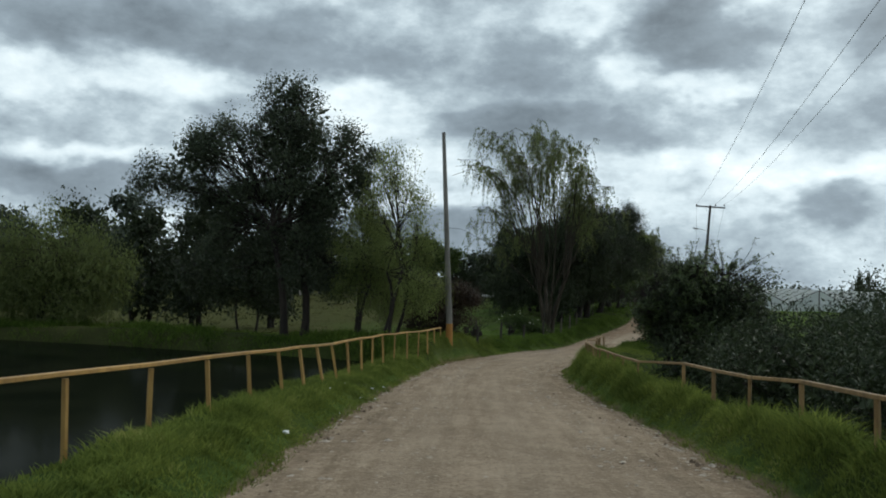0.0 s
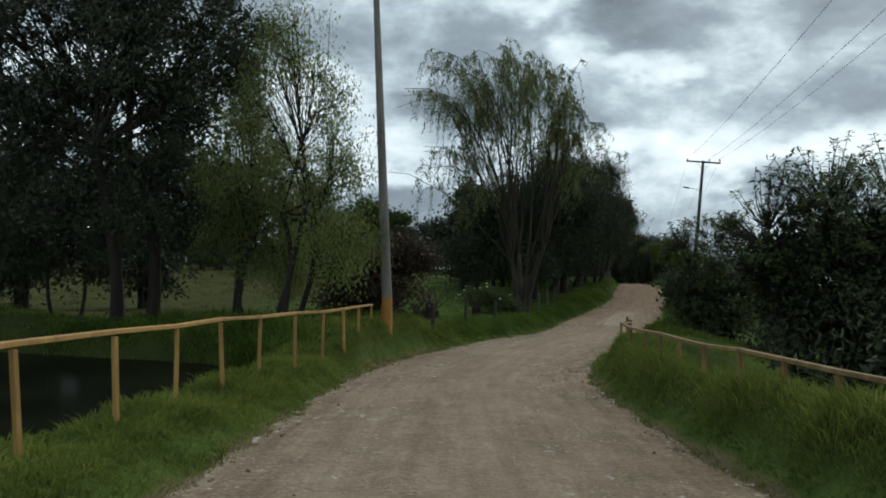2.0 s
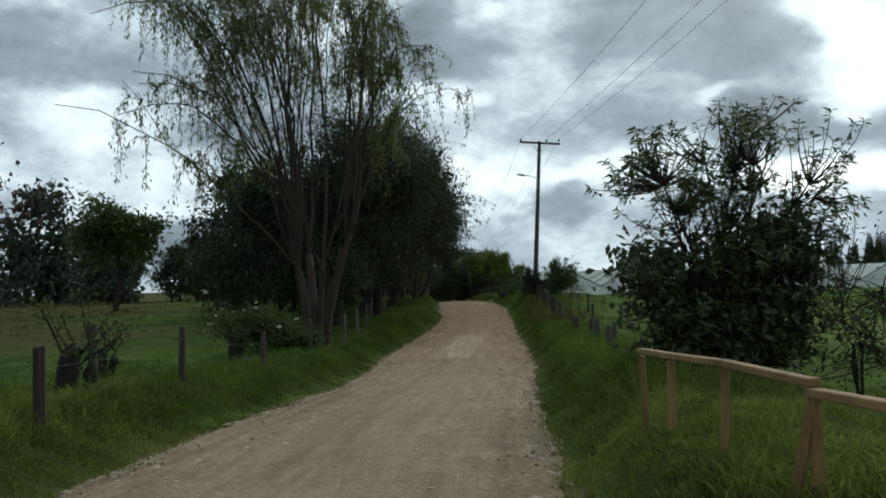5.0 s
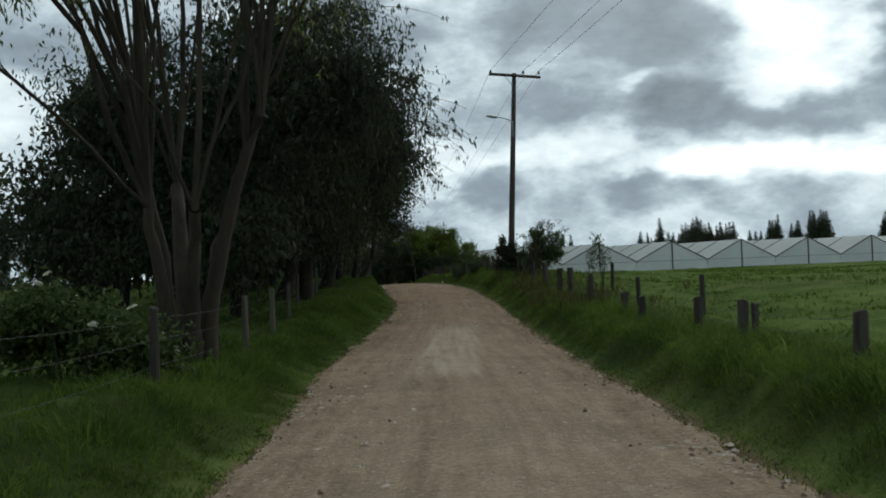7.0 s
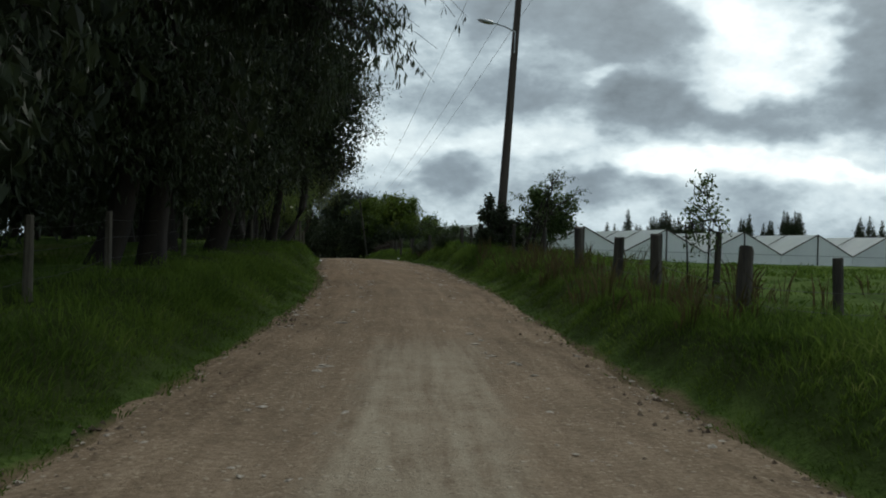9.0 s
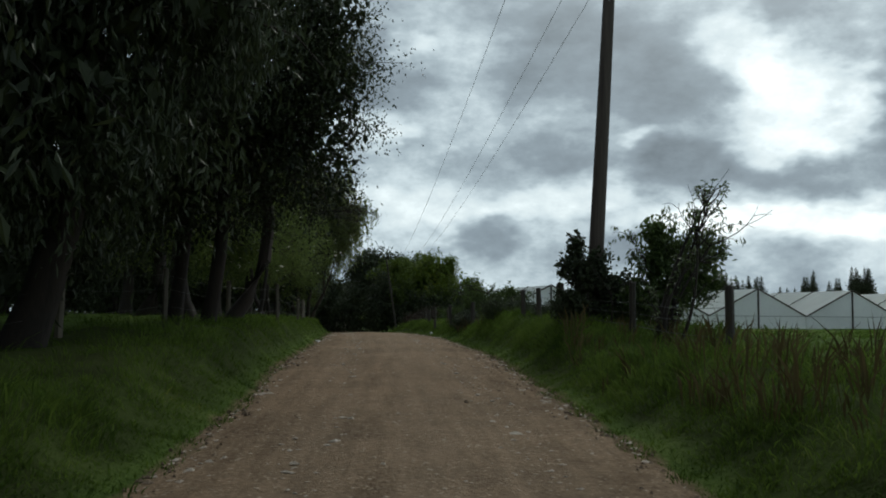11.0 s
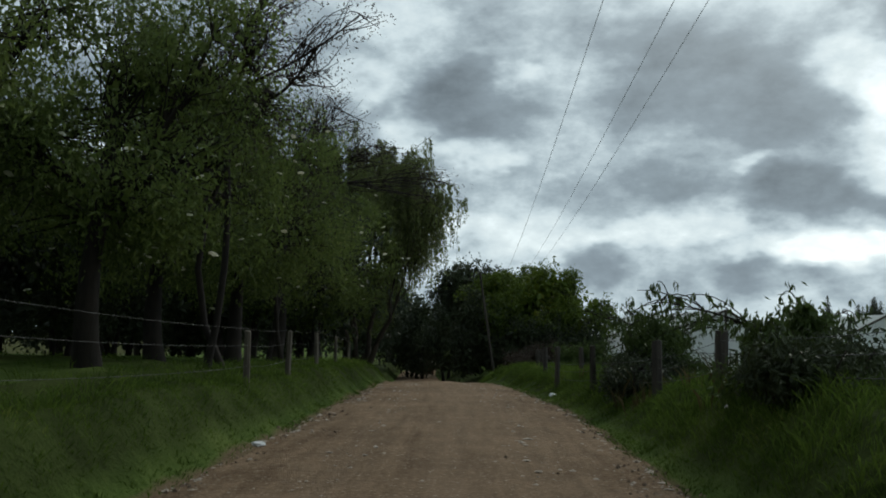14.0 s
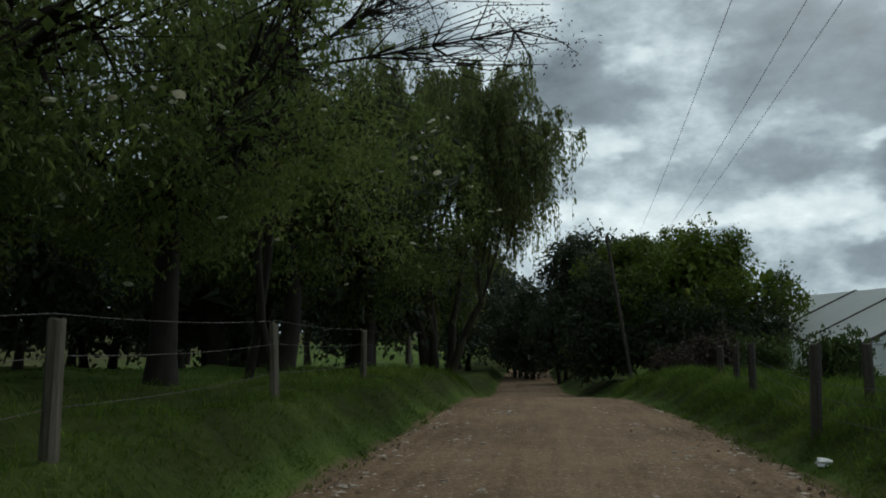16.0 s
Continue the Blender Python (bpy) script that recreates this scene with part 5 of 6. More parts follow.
def build_far_side():
    plant("bush", at(26.5, 130), [(0, 0, 3.2, 3.6, 4.0, 2.6), (-1.6, -1.5, 2.6, 2.0, 2.8, 2.4), (2.2, -1, 2.8, 2.5, 2.8, 2.4), (0.6, -1, 4.6, 2.3, 2.6, 1.3), (-1.6, 0.5, 4.3, 1.8, 2.2, 1.2), (0, 0, 1.5, 3.8, 3.0, 1.5)], 51,
          "dome-shaped bright-green bush beside the road bend", "bush", BRIGHT_LEAF, 0.2, 4, 0.15, 1700, 22, 0.15, 0.19, 0.095, 0.3, 0.8, inner=4200, core=(0.42, 0.3), clump=(9, 0.13))
    # dark leaves added at the round bush's foot to stand for its shade
    plant("hedge", at(26.4, 126.3), [(-1.2, 0, 1.2, 1.4, 1.0, 1.5), (0.4, -0.2, 1.3, 1.7, 1.0, 1.6), (2.2, 0, 1.1, 1.6, 1.0, 1.4), (-2.6, 0.6, 1.5, 1.0, 1.2, 1.8), (3.4, 0.6, 0.8, 1.2, 1.0, 1.0), (-3.5, 1.2, 2.0, 0.9, 1.2, 1.9), (-3.6, 1.0, 0.8, 0.9, 1.0, 1.0)], 55,
          "dense leaves added at the round bush foot, dark for its shade", "bush", DARK_LEAF, 0.04, 6, 0.15, 760, 24, 0.18, 0.17, 0.08, 0.3, inner=2600, core=(0.4, 0.28))
    plant("bramble", at(23.9, 118.2), [(0, 0, 0.6, 1.2, 1.0, 0.5), (0.9, 0.3, 0.8, 0.8, 0.8, 0.5), (-0.7, 0, 0.4, 0.6, 0.7, 0.4)], 155,
          "low reddish-brown bramble thicket on the verge", "bush", RED_LEAF, 0.02, 8, 0.15, 300, 16, 0.12, 0.1, 0.05, 0.3, inner=500, core=(0.16, 0.1))
    plant("tree", at(25, 141), [(0, 0, 6.6, 1.6, 1.6, 1.0), (-1.5, 0, 5.8, 1.4, 1.4, 1.0), (1.4, 0, 5.6, 1.4, 1.4, 1.0), (0, 0, 4.0, 2.4, 2.2, 1.6)], 52,
          "dark round-topped tree behind the bush", "tree", DARK_LEAF, 0.15, 1, 0.3, 300, 22, 0.3, 0.28, 0.14, inner=300)
    conifer = thing("conifer", (120, 255, -0.5), "dark distant conifer on the skyline", "tree", "skyline trees")
    rng = np.random.default_rng(8)
    v, f = tubes([([(0, 0, -0.5), (0, 0, 13)], [0.25, 0.03])], 6)
    part("trunk", np_mesh("trunk", v, f, BARK), conifer)
    h = rng.uniform(0.0, 1, 420) ** 1.3
    a = rng.uniform(0, 2 * np.pi, 420)
    r = (1.0 - h) ** 1.15 * 5.0 * (0.75 + 0.25 * np.sin(h * 40 + a)) * rng.uniform(0.25, 1.1, 420)
    size = np.repeat(0.25 + 1.2 * (1 - h), 4)[:, None]
    v, f = leaves(rng, np.stack([np.cos(a) * r, np.sin(a) * r, 0.3 + h * 12.6], 1), 4, 0.2, size, size * 0.45, 0.1)
    part("crown", np_mesh("crown", v, f, DARK_LEAF), conifer)
    for lo, hi, count, low_s, high_s in ((27.0, 29.6, 8, 0.62, 0.74), (29.6, 31.0, 8, 0.85, 1.12), (31.0, 33.0, 9, 0.76, 0.95), (33.4, 34.6, 3, 0.62, 0.7), (34.8, 35.6, 4, 0.85, 1.0), (36.1, 36.8, 3, 0.72, 0.82), (37.2, 38.3, 7, 0.9, 1.02), (41, 44, 9, 0.7, 1.0), (47, 50, 8, 0.7, 1.0), (54, 58, 9, 0.7, 1.0), (21.6, 23.0, 3, 0.7, 0.8)):
        for i in range(count):
            az = radians(lo + (hi - lo) * (i + rng.uniform(0.1, 0.9)) / count)
            dist, s = rng.uniform(240, 262), rng.uniform(low_s, high_s)
            copy_thing(conifer, pose(math.sin(az) * dist + 5, 42 + math.cos(az) * dist, -0.5, 0, 0, rng.uniform(0, 360)) @ Matrix.Diagonal((s * rng.uniform(0.8, 1.2), s * rng.uniform(0.8, 1.2), s, 1)))
    # growth round the power pole and along the right-hand fence
    plant("ivy_bush", at(18.75, 80.9), [(0, 0.3, 0.6, 0.55, 0.5, 0.7), (0.05, 0.3, 1.15, 0.32, 0.3, 0.4), (0.6, 0.3, 0.5, 0.5, 0.5, 0.5), (-0.35, 0.2, 0.4, 0.4, 0.4, 0.4), (-0.3, 0.3, 1.6, 0.12, 0.12, 0.4), (-0.55, 0.2, 1.1, 0.12, 0.12, 0.3)], 53,
          "dark ivy and bramble climbing the foot of the pole", "bush", DARK_LEAF, 0.02, 5, 0.2, 460, 20, 0.07, 0.085, 0.055, 0.5, inner=500)
    plant("bush", at(20.05, 80.7), [(0, 0, 0.9, 0.7, 0.6, 0.8), (0.3, 0.3, 1.8, 0.5, 0.5, 0.6), (0.9, 0, 1.4, 0.7, 0.6, 0.8), (-0.3, 0, 0.5, 0.6, 0.6, 0.5), (0.7, 0.1, 1.0, 0.4, 0.35, 0.5), (0.0, 0, 1.5, 0.3, 0.3, 0.5), (-0.1, 0, 2.0, 0.2, 0.2, 0.3)], 54,
          "leafy dark bush beside the power pole", "bush", MID_LEAF, 0.025, 6, 0.2, 480, 15, 0.08, 0.12, 0.05, 0.5, inner=500,
          boughs=[((0.3, 0, 1.2), (0.8, -0.3, 2.4)), ((0, 0, 1.2), (0.1, 0, 2.3)), ((0.4, 0, 1.2), (1.3, -0.2, 2.1)), ((-0.1, 0, 1.0), (-0.7, -0.2, 1.8))])
    rosette_shrub("spindly_shrub", at(18.3, 77.3), [(0, 0, 0.6, 0.4, 0.4, 0.4), (0.35, -0.1, 1.2, 0.3, 0.3, 0.4), (0.6, -0.2, 2.0, 0.25, 0.25, 0.35), (0.85, -0.1, 2.5, 0.3, 0.3, 0.25), (0.9, 0.1, 1.5, 0.35, 0.3, 0.3)], 56,
                  "tall spindly shrub with arching leafy stems on the verge", MID_LEAF, 8, 110, 0.10, 0.042, 9, 3, 0, "", 0.2)
    for i, (x, y, s) in enumerate(((20.5, 91.5, 0.6), (22.0, 99.8, 0.75), (23.4, 102.6, 0.8), (23.8, 109.5, 0.45), (25.0, 116, 0.6))):
        plant("bush", at(x, y), np.array([(0, 0, 1.0, 0.9, 0.9, 0.8), (0.6, 0.2, 1.5, 0.6, 0.6, 0.5), (-0.7, 0, 1.3, 0.6, 0.6, 0.55), (0.1, 0, 1.9, 0.25, 0.25, 0.4), (0, 0, 0.45, 1.6, 1.0, 0.5)]) * s * 0.8, 90 + i,
              "loose leafy bush grown through the barbed wire", "bush", MID_LEAF, 0.02, 7, 0.15, 260, 13, 0.08, 0.11, 0.045, 0.6, group="fence bushes", inner=120,
              boughs=[((0, 0, 1.0 * s), (1.5 * s, -0.2, 1.6 * s)), ((0, 0, 1.2 * s), (-1.4 * s, 0.1, 1.6 * s)), ((0.2, 0, 1.3 * s), (1.0 * s, 0.3, 1.9 * s)), ((-0.2, 0, 1.2 * s), (-0.9 * s, -0.3, 1.9 * s))] if y > 95 else [((0, 0, 0.45), (0.7, 0.3, 0.95)), ((0, 0, 0.5), (-1.3, 0.4, 1.0)), ((0.1, 0, 0.5), (0.2, 0.4, 1.1))])
    for i, (x, y, s) in enumerate(((20.0, 90.4, 0.55), (20.8, 91.2, 0.6), (20.9, 97.6, 0.5), (21.6, 99.3, 0.65), (22.4, 101.3, 0.75), (20.3, 87.0, 0.5))):
        plant("undergrowth", at(x, y), np.array([(0, 0, 0.4, 0.8, 0.8, 0.42), (0.7, 0.4, 0.5, 0.6, 0.6, 0.4), (-0.6, -0.2, 0.3, 0.5, 0.6, 0.35), (0.2, -0.6, 0.25, 0.6, 0.5, 0.3)]) * s, 170 + i,
              "tangle of dark weeds and brambles along the barbed wire", "bush", DARK_LEAF, 0.012, 9, 0.15, 330, 15, 0.1, 0.10, 0.035, 0.5, group="fence undergrowth", inner=260, core=(0.13, 0.07))
    plant("sapling", at(16.3, 65.1), [(0, 0, 1.5, 0.3, 0.3, 0.45), (0.22, 0, 1.1, 0.22, 0.22, 0.35), (-0.2, 0, 1.0, 0.2, 0.2, 0.4)], 97,
          "young sapling with small sparse leaves", "tree", MID_LEAF, 0.018, 3, 0.15, 90, 5, 0.05, 0.10, 0.04, 0.3)
    plant("elder_bush", at(2.9, 52.2), [(0, 0, 0.6, 0.8, 0.6, 0.5), (-1.0, 0.3, 0.7, 0.7, 0.6, 0.5), (0.9, -0.2, 0.45, 0.5, 0.5, 0.35), (-0.4, 0.2, 1.0, 0.5, 0.5, 0.35)], 98,
          "low elder bush with cream flower heads on the bank", "bush", MID_LEAF, 0.025, 5, 0.1, 300, 18, 0.12, 0.12, 0.055, 0.3, flowers=26, inner=300)
    for i, (x, y, h) in enumerate(((0.67, 38.5, 0.75), (-0.3, 45, 0.6), (1.9, 50.3, 0.6), (-1.2, 37.4, 0.5))):
        stump(x, y, h, 100 + i)


def build_elder_row():
    spots = [(10.7, 88.4, 1.12), (9.0, 93.2, 1.1), (11.3, 98.6, 1.0), (8.0, 99.5, 1.1), (11.4, 104.2, 1.05), (12.8, 108.0, 1.0), (13.6, 113.5, 1.0), (14.9, 119, 1.0), (8.6, 109, 1.15), (16.4, 130, 0.9)]
    for i, (x, y, s) in enumerate(spots):
        # the last lobe is added high over the bank, mostly unseen, to shade it
        plant("elder_tree", at(x, y), np.array([(0, 0, 4.6, 2.0, 2.0, 1.6), (1.6, -0.6, 3.6, 1.5, 1.7, 1.4), (-1.6, 0, 3.8, 1.7, 1.7, 1.5), (0.5, -1.2, 2.9, 1.6, 1.5, 1.0), (0.2, 0.6, 6.0, 1.5, 1.4, 1.1), (-0.5, 0.8, 2.6, 1.9, 1.6, 1.0), (1.9, -0.6, 5.6, 1.6, 1.7, 1.1)]) * s, 62 + i,
              "elder tree with cream flower heads along the wire fence", "tree", ELDER_LEAF, 0.19, 1, 0.12, 900, 22, 0.2, 0.13, 0.05, 0.5, flowers=46, group="elder row", inner=700, core=(0.2, 0.13), clump=(10, 0.16))
    willow("willow", at(17.0, 124.8), [(0, 0, 11.6), (1.8, -1, 10.0), (3.2, -1.4, 8.8), (-2.4, 0, 11.2), (1.3, 1.5, 10.6), (2.9, 1, 7.6), (-1, -2, 9.5), (1.6, -2.5, 8.2)], 81, "dense willow hanging over the road", 5, 1700, 2.8, 34, 0.2, 0.06, 0.2)
    for i, (x, y, s, lobes) in enumerate(((13.2, 101.0, 1.0, [(1.8, -2.2, 6.0, 0.9, 0.9, 0.7), (2.6, -3.0, 6.5, 0.5, 0.5, 0.5), (0.2, -0.6, 7.0, 1.3, 1.3, 0.9), (1.0, -1, 8.0, 1.0, 1.0, 0.7), (-1.6, 0, 7.0, 1.3, 1.3, 1.0)]),
                                       (13.8, 110.5, 1.0, [(0.6, -1, 7.4, 1.3, 1.3, 0.9), (2.8, -2.0, 6.4, 1.2, 1.1, 0.8), (4.4, -2.6, 5.4, 0.9, 0.9, 0.6), (1.8, 0, 8.0, 1.2, 1.2, 0.8), (-1.4, 0, 8.0, 1.4, 1.4, 1.0)]))):
        plant("bare_tree", at(x, y), np.array(lobes + [(0.4, -0.5, 5.2, 1.2, 1.2, 1.0), (-0.8, -0.3, 5.8, 1.2, 1.2, 1.0), (0.8, -0.8, 6.6, 1.1, 1.1, 0.9)]) * s, 84 + i,
              "half-bare tree with dark twigs and few leaves", "tree", RED_LEAF, 0.08, 2, 0.2, 1700, 4, 0.09, 0.075, 0.03)


build_left_trees()
build_road_trees()
build_right_bushes()
build_far_side()
build_elder_row()


# ---- poles, rails, fences, greenhouse ----
def bar(bm, p0, p1, w, h):
    """A rectangular bar from p0 to p1 in bm, w across and h high, with eased edges."""
    p0, p1 = Vector(p0), Vector(p1)
    d = p1 - p0
    m = Matrix.Translation((p0 + p1) / 2) @ d.to_track_quat("Y", "Z").to_matrix().to_4x4() @ Matrix.Diagonal((w, d.length, h, 1))
    vs = bmesh.ops.create_cube(bm, size=1, matrix=m)["verts"]
    es = list({e for v in vs for e in v.link_edges})
    bmesh.ops.bevel(bm, geom=es, offset=min(w, h) * 0.12, segments=1, affect="EDGES")


def rod(bm, p0, p1, r0, r1, sides=10):
    p0, p1 = Vector(p0), Vector(p1)
    d = p1 - p0
    m = Matrix.Translation((p0 + p1) / 2) @ d.to_track_quat("Z", "Y").to_matrix().to_4x4()
    bmesh.ops.create_cone(bm, cap_ends=True, segments=sides, radius1=r0, radius2=r1, depth=d.length, matrix=m)


def handrail(label, posts, tops, paint, leans={}, corner=None):
    """posts: (x, y) on the ground; tops: heights of the rail; leans: how far the foot of a post stands off, by its number."""
    ob = thing("handrail", (posts[0][0], posts[0][1], gz(*posts[0])), label, "handrail")
    o = Vector(ob.matrix_world.translation)
    rng = random.Random(len(posts))
    ends = []
    for i, ((x, y), z) in enumerate(zip(posts, tops)):
        bm = bmesh.new()
        foot = Vector((leans.get(i, rng.uniform(-0.01, 0.05)), rng.uniform(-0.05, 0.05), 0))
        bar(bm, Vector((x, y, gz(x, y) - 0.4)) + foot * 1.4 - o, Vector((x, y, z - 0.03)) - o, 0.042, 0.05)
        part("post", bm, ob, mat=paint)
        ends.append(Vector((x, y, z + rng.uniform(-0.012, 0.012))) - o)
    for i, (a, b) in enumerate(zip(ends, ends[1:])):
        bm = bmesh.new()
        drop = Vector((0, 0, -0.045 if corner is not None and i >= corner else 0))
        bar(bm, a - (b - a) * 0.01 + drop, b + (b - a) * 0.01 + drop, 0.068, 0.042)
        part("rail", bm, ob, mat=paint)
    if corner is not None:
        x, y = posts[corner]
        bm = bmesh.new()
        bar(bm, Vector((x - 0.10, y + 0.10, gz(x, y) - 0.2)) - o, ends[corner] + Vector((0, 0, -0.06)), 0.045, 0.05)
        part("brace", bm, ob, mat=paint)
    return ob


def build_handrails():
    ys = [29.0 - 1.54 * i for i in range(6)] + [19.86, 18.38, 16.85, 15.2, 13.6, 12.04, 10.75, 9.38, 7.8, 6.15, 4.6, 2.95, 1.3, -0.4, -2.1]
    lx = [np.interp(y, [-6, 3, 6, 9, 12, 13.7, 16, 20, 22.6, 24, 26, 29.1], [0.3, -0.1, -0.1, -0.2, -0.28, -0.38, -0.43, -0.46, -0.25, -0.1, 0.0, 0.1]) for y in ys]
    lz = [np.interp(y, [-6, 2.9, 4.7, 6.3, 7.8, 12, 13.7, 15.3, 18.3, 19.9, 21.2, 22.6, 24, 29.1], [2.72, 2.19, 2.10, 2.04, 1.96, 1.74, 1.64, 1.59, 1.48, 1.43, 1.39, 1.34, 1.28, 1.14]) for y in ys]
    handrail("ochre-painted wooden handrail on posts along the grassy bank", list(zip(lx, ys)), lz, YELLOW_PAINT, {8: 0.06, 9: 0.09, 10: 0.14, 11: 0.18, 12: 0.13, 13: 0.10, 14: 0.05, 15: 0.05})
    spots = [(6.5, 33.3, 0.8), (6.27, 32.2, 0.86), (6.17, 31.2, 0.9), (6.02, 30.05, 0.905), (5.5, 27.9, 1.03), (5.42, 26.1, 1.07), (5.4, 24.4, 1.15), (5.4, 23.1, 1.22), (5.4, 21.8, 1.26), (5.4, 20.3, 1.32), (5.4, 18.75, 1.43), (5.53, 17.76, 1.45), (5.6, 16.66, 1.49), (5.69, 15.42, 1.54), (5.85, 13.89, 1.6), (6.23, 10.65, 1.87), (6.41, 9.09, 1.94), (6.53, 7.37, 2.03), (6.66, 5.62, 2.18), (6.76, 3.78, 2.28), (6.95, 2.2, 2.36), (7.0, 0.6, 2.44), (7.05, -1.0, 2.55)]
    handrail("weathered ochre handrail on short posts beside the bushes", [p[:2] for p in spots], [p[2] for p in spots], WORN_PAINT, {2: -0.05, 3: 0.0}, 3)


def build_pole_a():
    x, y = 0.32, 30.02
    ob = thing("lamp_post_pole", (x, y, gz(x, y)), "grey concrete pole with an orange painted foot", "utility pole")
    h = 8.75 - gz(x, y)
    bm = bmesh.new()
    band = 1.26 - gz(x, y)
    rod(bm, (0, 0, band), (-0.48, 0, h), 0.124, 0.070, 16)
    part("shaft", bm, ob, mat=CONCRETE)
    bm = bmesh.new()
    rod(bm, (0.02, 0, -0.5), (0, 0, band + 0.005), 0.142, 0.127, 16)
    part("painted_foot", bm, ob, "orange painted foot", ORANGE_PAINT)
    for z in (2.1, 2.4, 4.3, 4.5, 4.7):
        bm = bmesh.new()
        rod(bm, (0.03 - z * 0.056, -0.12, z), (0.03 - z * 0.056, -0.17, z), 0.022, 0.02, 8)
        part("bolt", bm, ob, mat=IRON)


def utility_pole(x, y, top, lean=0.0, lamp=True):
    ob = thing("utility_pole", (x, y, gz(x, y)), "dark wooden power pole with a crossarm and a street lamp arm" if lamp else "dark wooden power pole with a crossarm", "utility pole", "power line")
    h = top - gz(x, y)
    bm = bmesh.new()
    rod(bm, (-lean * 0.6, 0, -0.6), (lean * (h + 0.12), 0, h + 0.12), 0.17, 0.105, 16)
    o = lean * h
    part("shaft", bm, ob, mat=POLE_WOOD)
    bm = bmesh.new()
    bar(bm, (o - 1.36, -0.13, h + 0.04), (o + 1.36, -0.13, h - 0.08), 0.11, 0.13)
    arm = part("crossarm", bm, ob, mat=POLE_WOOD)
    for sx in (-1, 1):
        bm = bmesh.new()
        bar(bm, (o + sx * 0.08 - 0.02, -0.15, h - 0.62), (o + sx * 0.55, -0.19, h - 0.06), 0.04, 0.012)
        part("brace", bm, ob, mat=IRON)
    for px in (-1.28, 0.45, 1.28):
        bm = bmesh.new()
        rod(bm, (o + px, -0.13, h + 0.03), (o + px, -0.13, h + 0.12), 0.02, 0.02, 8)
        rod(bm, (o + px, -0.13, h + 0.11), (o + px, -0.13, h + 0.18), 0.075, 0.06, 10)
        rod(bm, (o + px, -0.13, h + 0.17), (o + px, -0.13, h + 0.25), 0.055, 0.035, 10)
        part("insulator", bm, arm, "brown porcelain insulator", PORCELAIN)
    if lamp:
        bm = bmesh.new()
        pts = [Vector((o - 0.2, -0.1, h - 2.35)), Vector((o - 0.6, -0.12, h - 2.2)), Vector((o - 1.05, -0.12, h - 2.12))]
        for a, b in zip(pts, pts[1:]):
            rod(bm, a, b, 0.025, 0.025, 8)
        rod(bm, (o - 0.22, -0.15, h - 2.35), (o - 0.24, -0.15, h - 3.1), 0.02, 0.02, 6)
        bracket = part("lamp_arm", bm, ob, "bent galvanised lamp arm", GALVANISED)
        bm = bmesh.new()
        m = pose(o - 1.3, -0.12, h - 2.10, 0, 8, 0)
        bmesh.ops.create_uvsphere(bm, u_segments=12, v_segments=8, radius=1, matrix=m @ Matrix.Diagonal((0.33, 0.13, 0.075, 1)))
        part("lamp_head", bm, bracket, "grey street lamp head", GALVANISED, True)
    return ob, [Vector((x + o + px, y - 0.13, top + 0.24)) for px in (-1.28, 0.45, 1.28)]


def sagging(a, b, sag, n=24):
    t = np.linspace(0, 1, n)[:, None]
    p = (1 - t) * np.array(a) + t * np.array(b)
    p[:, 2] -= (4 * sag * t * (1 - t))[:, 0]
    return p


def build_power_line():
    _, mid = utility_pole(18.88, 81.35, 10.5, 0.058)
    _, back = utility_pole(6.9, -16, 11.2, 0, False)
    _, ahead = utility_pole(44.0, 226, 9.4, 0, False)
    for ends, sag in ((zip(back, mid), 1.2), (zip(mid, ahead), 2.4)):
        for a, b in ends:
            v, f = tubes([(sagging(a, b, sag), np.full(24, 0.009))], 6)
            tagged(new("power_cable", np_mesh("power_cable", v, f, CABLE_MAT)), "thin dark overhead power cable", "cable", "power line")
    ob = thing("pole", at(23.1, 124.5), "thin leaning grey pole in front of the round bush", "pole")
    bm = bmesh.new()
    rod(bm, (0.5, 0, -0.4), (-0.35, 0, 5.0), 0.065, 0.05, 10)
    part("shaft", bm, ob, mat=POST_WOOD)


def fence_post(x, y, h, r, mat, seed, label, group, sunk=0.35):
    rng = random.Random(seed)
    ob = thing("fence_post", at(x, y), label, "fence post", group, rng.uniform(0, 360))
    bm = bmesh.new()
    lx, ly = rng.uniform(-0.06, 0.06) * h, rng.uniform(-0.04, 0.04) * h
    rod(bm, (0, 0, -sunk), (lx, ly, h), r * 1.1, r, 8)
    for v in bm.verts:
        v.co += Vector((rng.uniform(-1, 1), rng.uniform(-1, 1), 0)) * r * 0.18
        if v.co.z > h * 0.9:
            v.co.z += rng.uniform(-0.35, 0.35) * r
    bmesh.ops.bevel(bm, geom=[e for e in bm.edges if e.calc_length() < r], offset=r * 0.15, segments=1, affect="EDGES")
    part("post", bm, ob, mat=mat)
    return Vector((x + lx * 0, y, gz(x, y)))


def wires(places, heights, label, r=0.0022):
    for h in heights:
        for a, b in zip(places, places[1:]):
            v, f = tubes([(sagging(a + Vector((0, 0, h)), b + Vector((0, 0, h)), 0.04, 8), np.full(8, r))], 4)
            tagged(new("fence_wire", np_mesh("fence_wire", v, f, WIRE_MAT)), label, "wire", "fence wires")


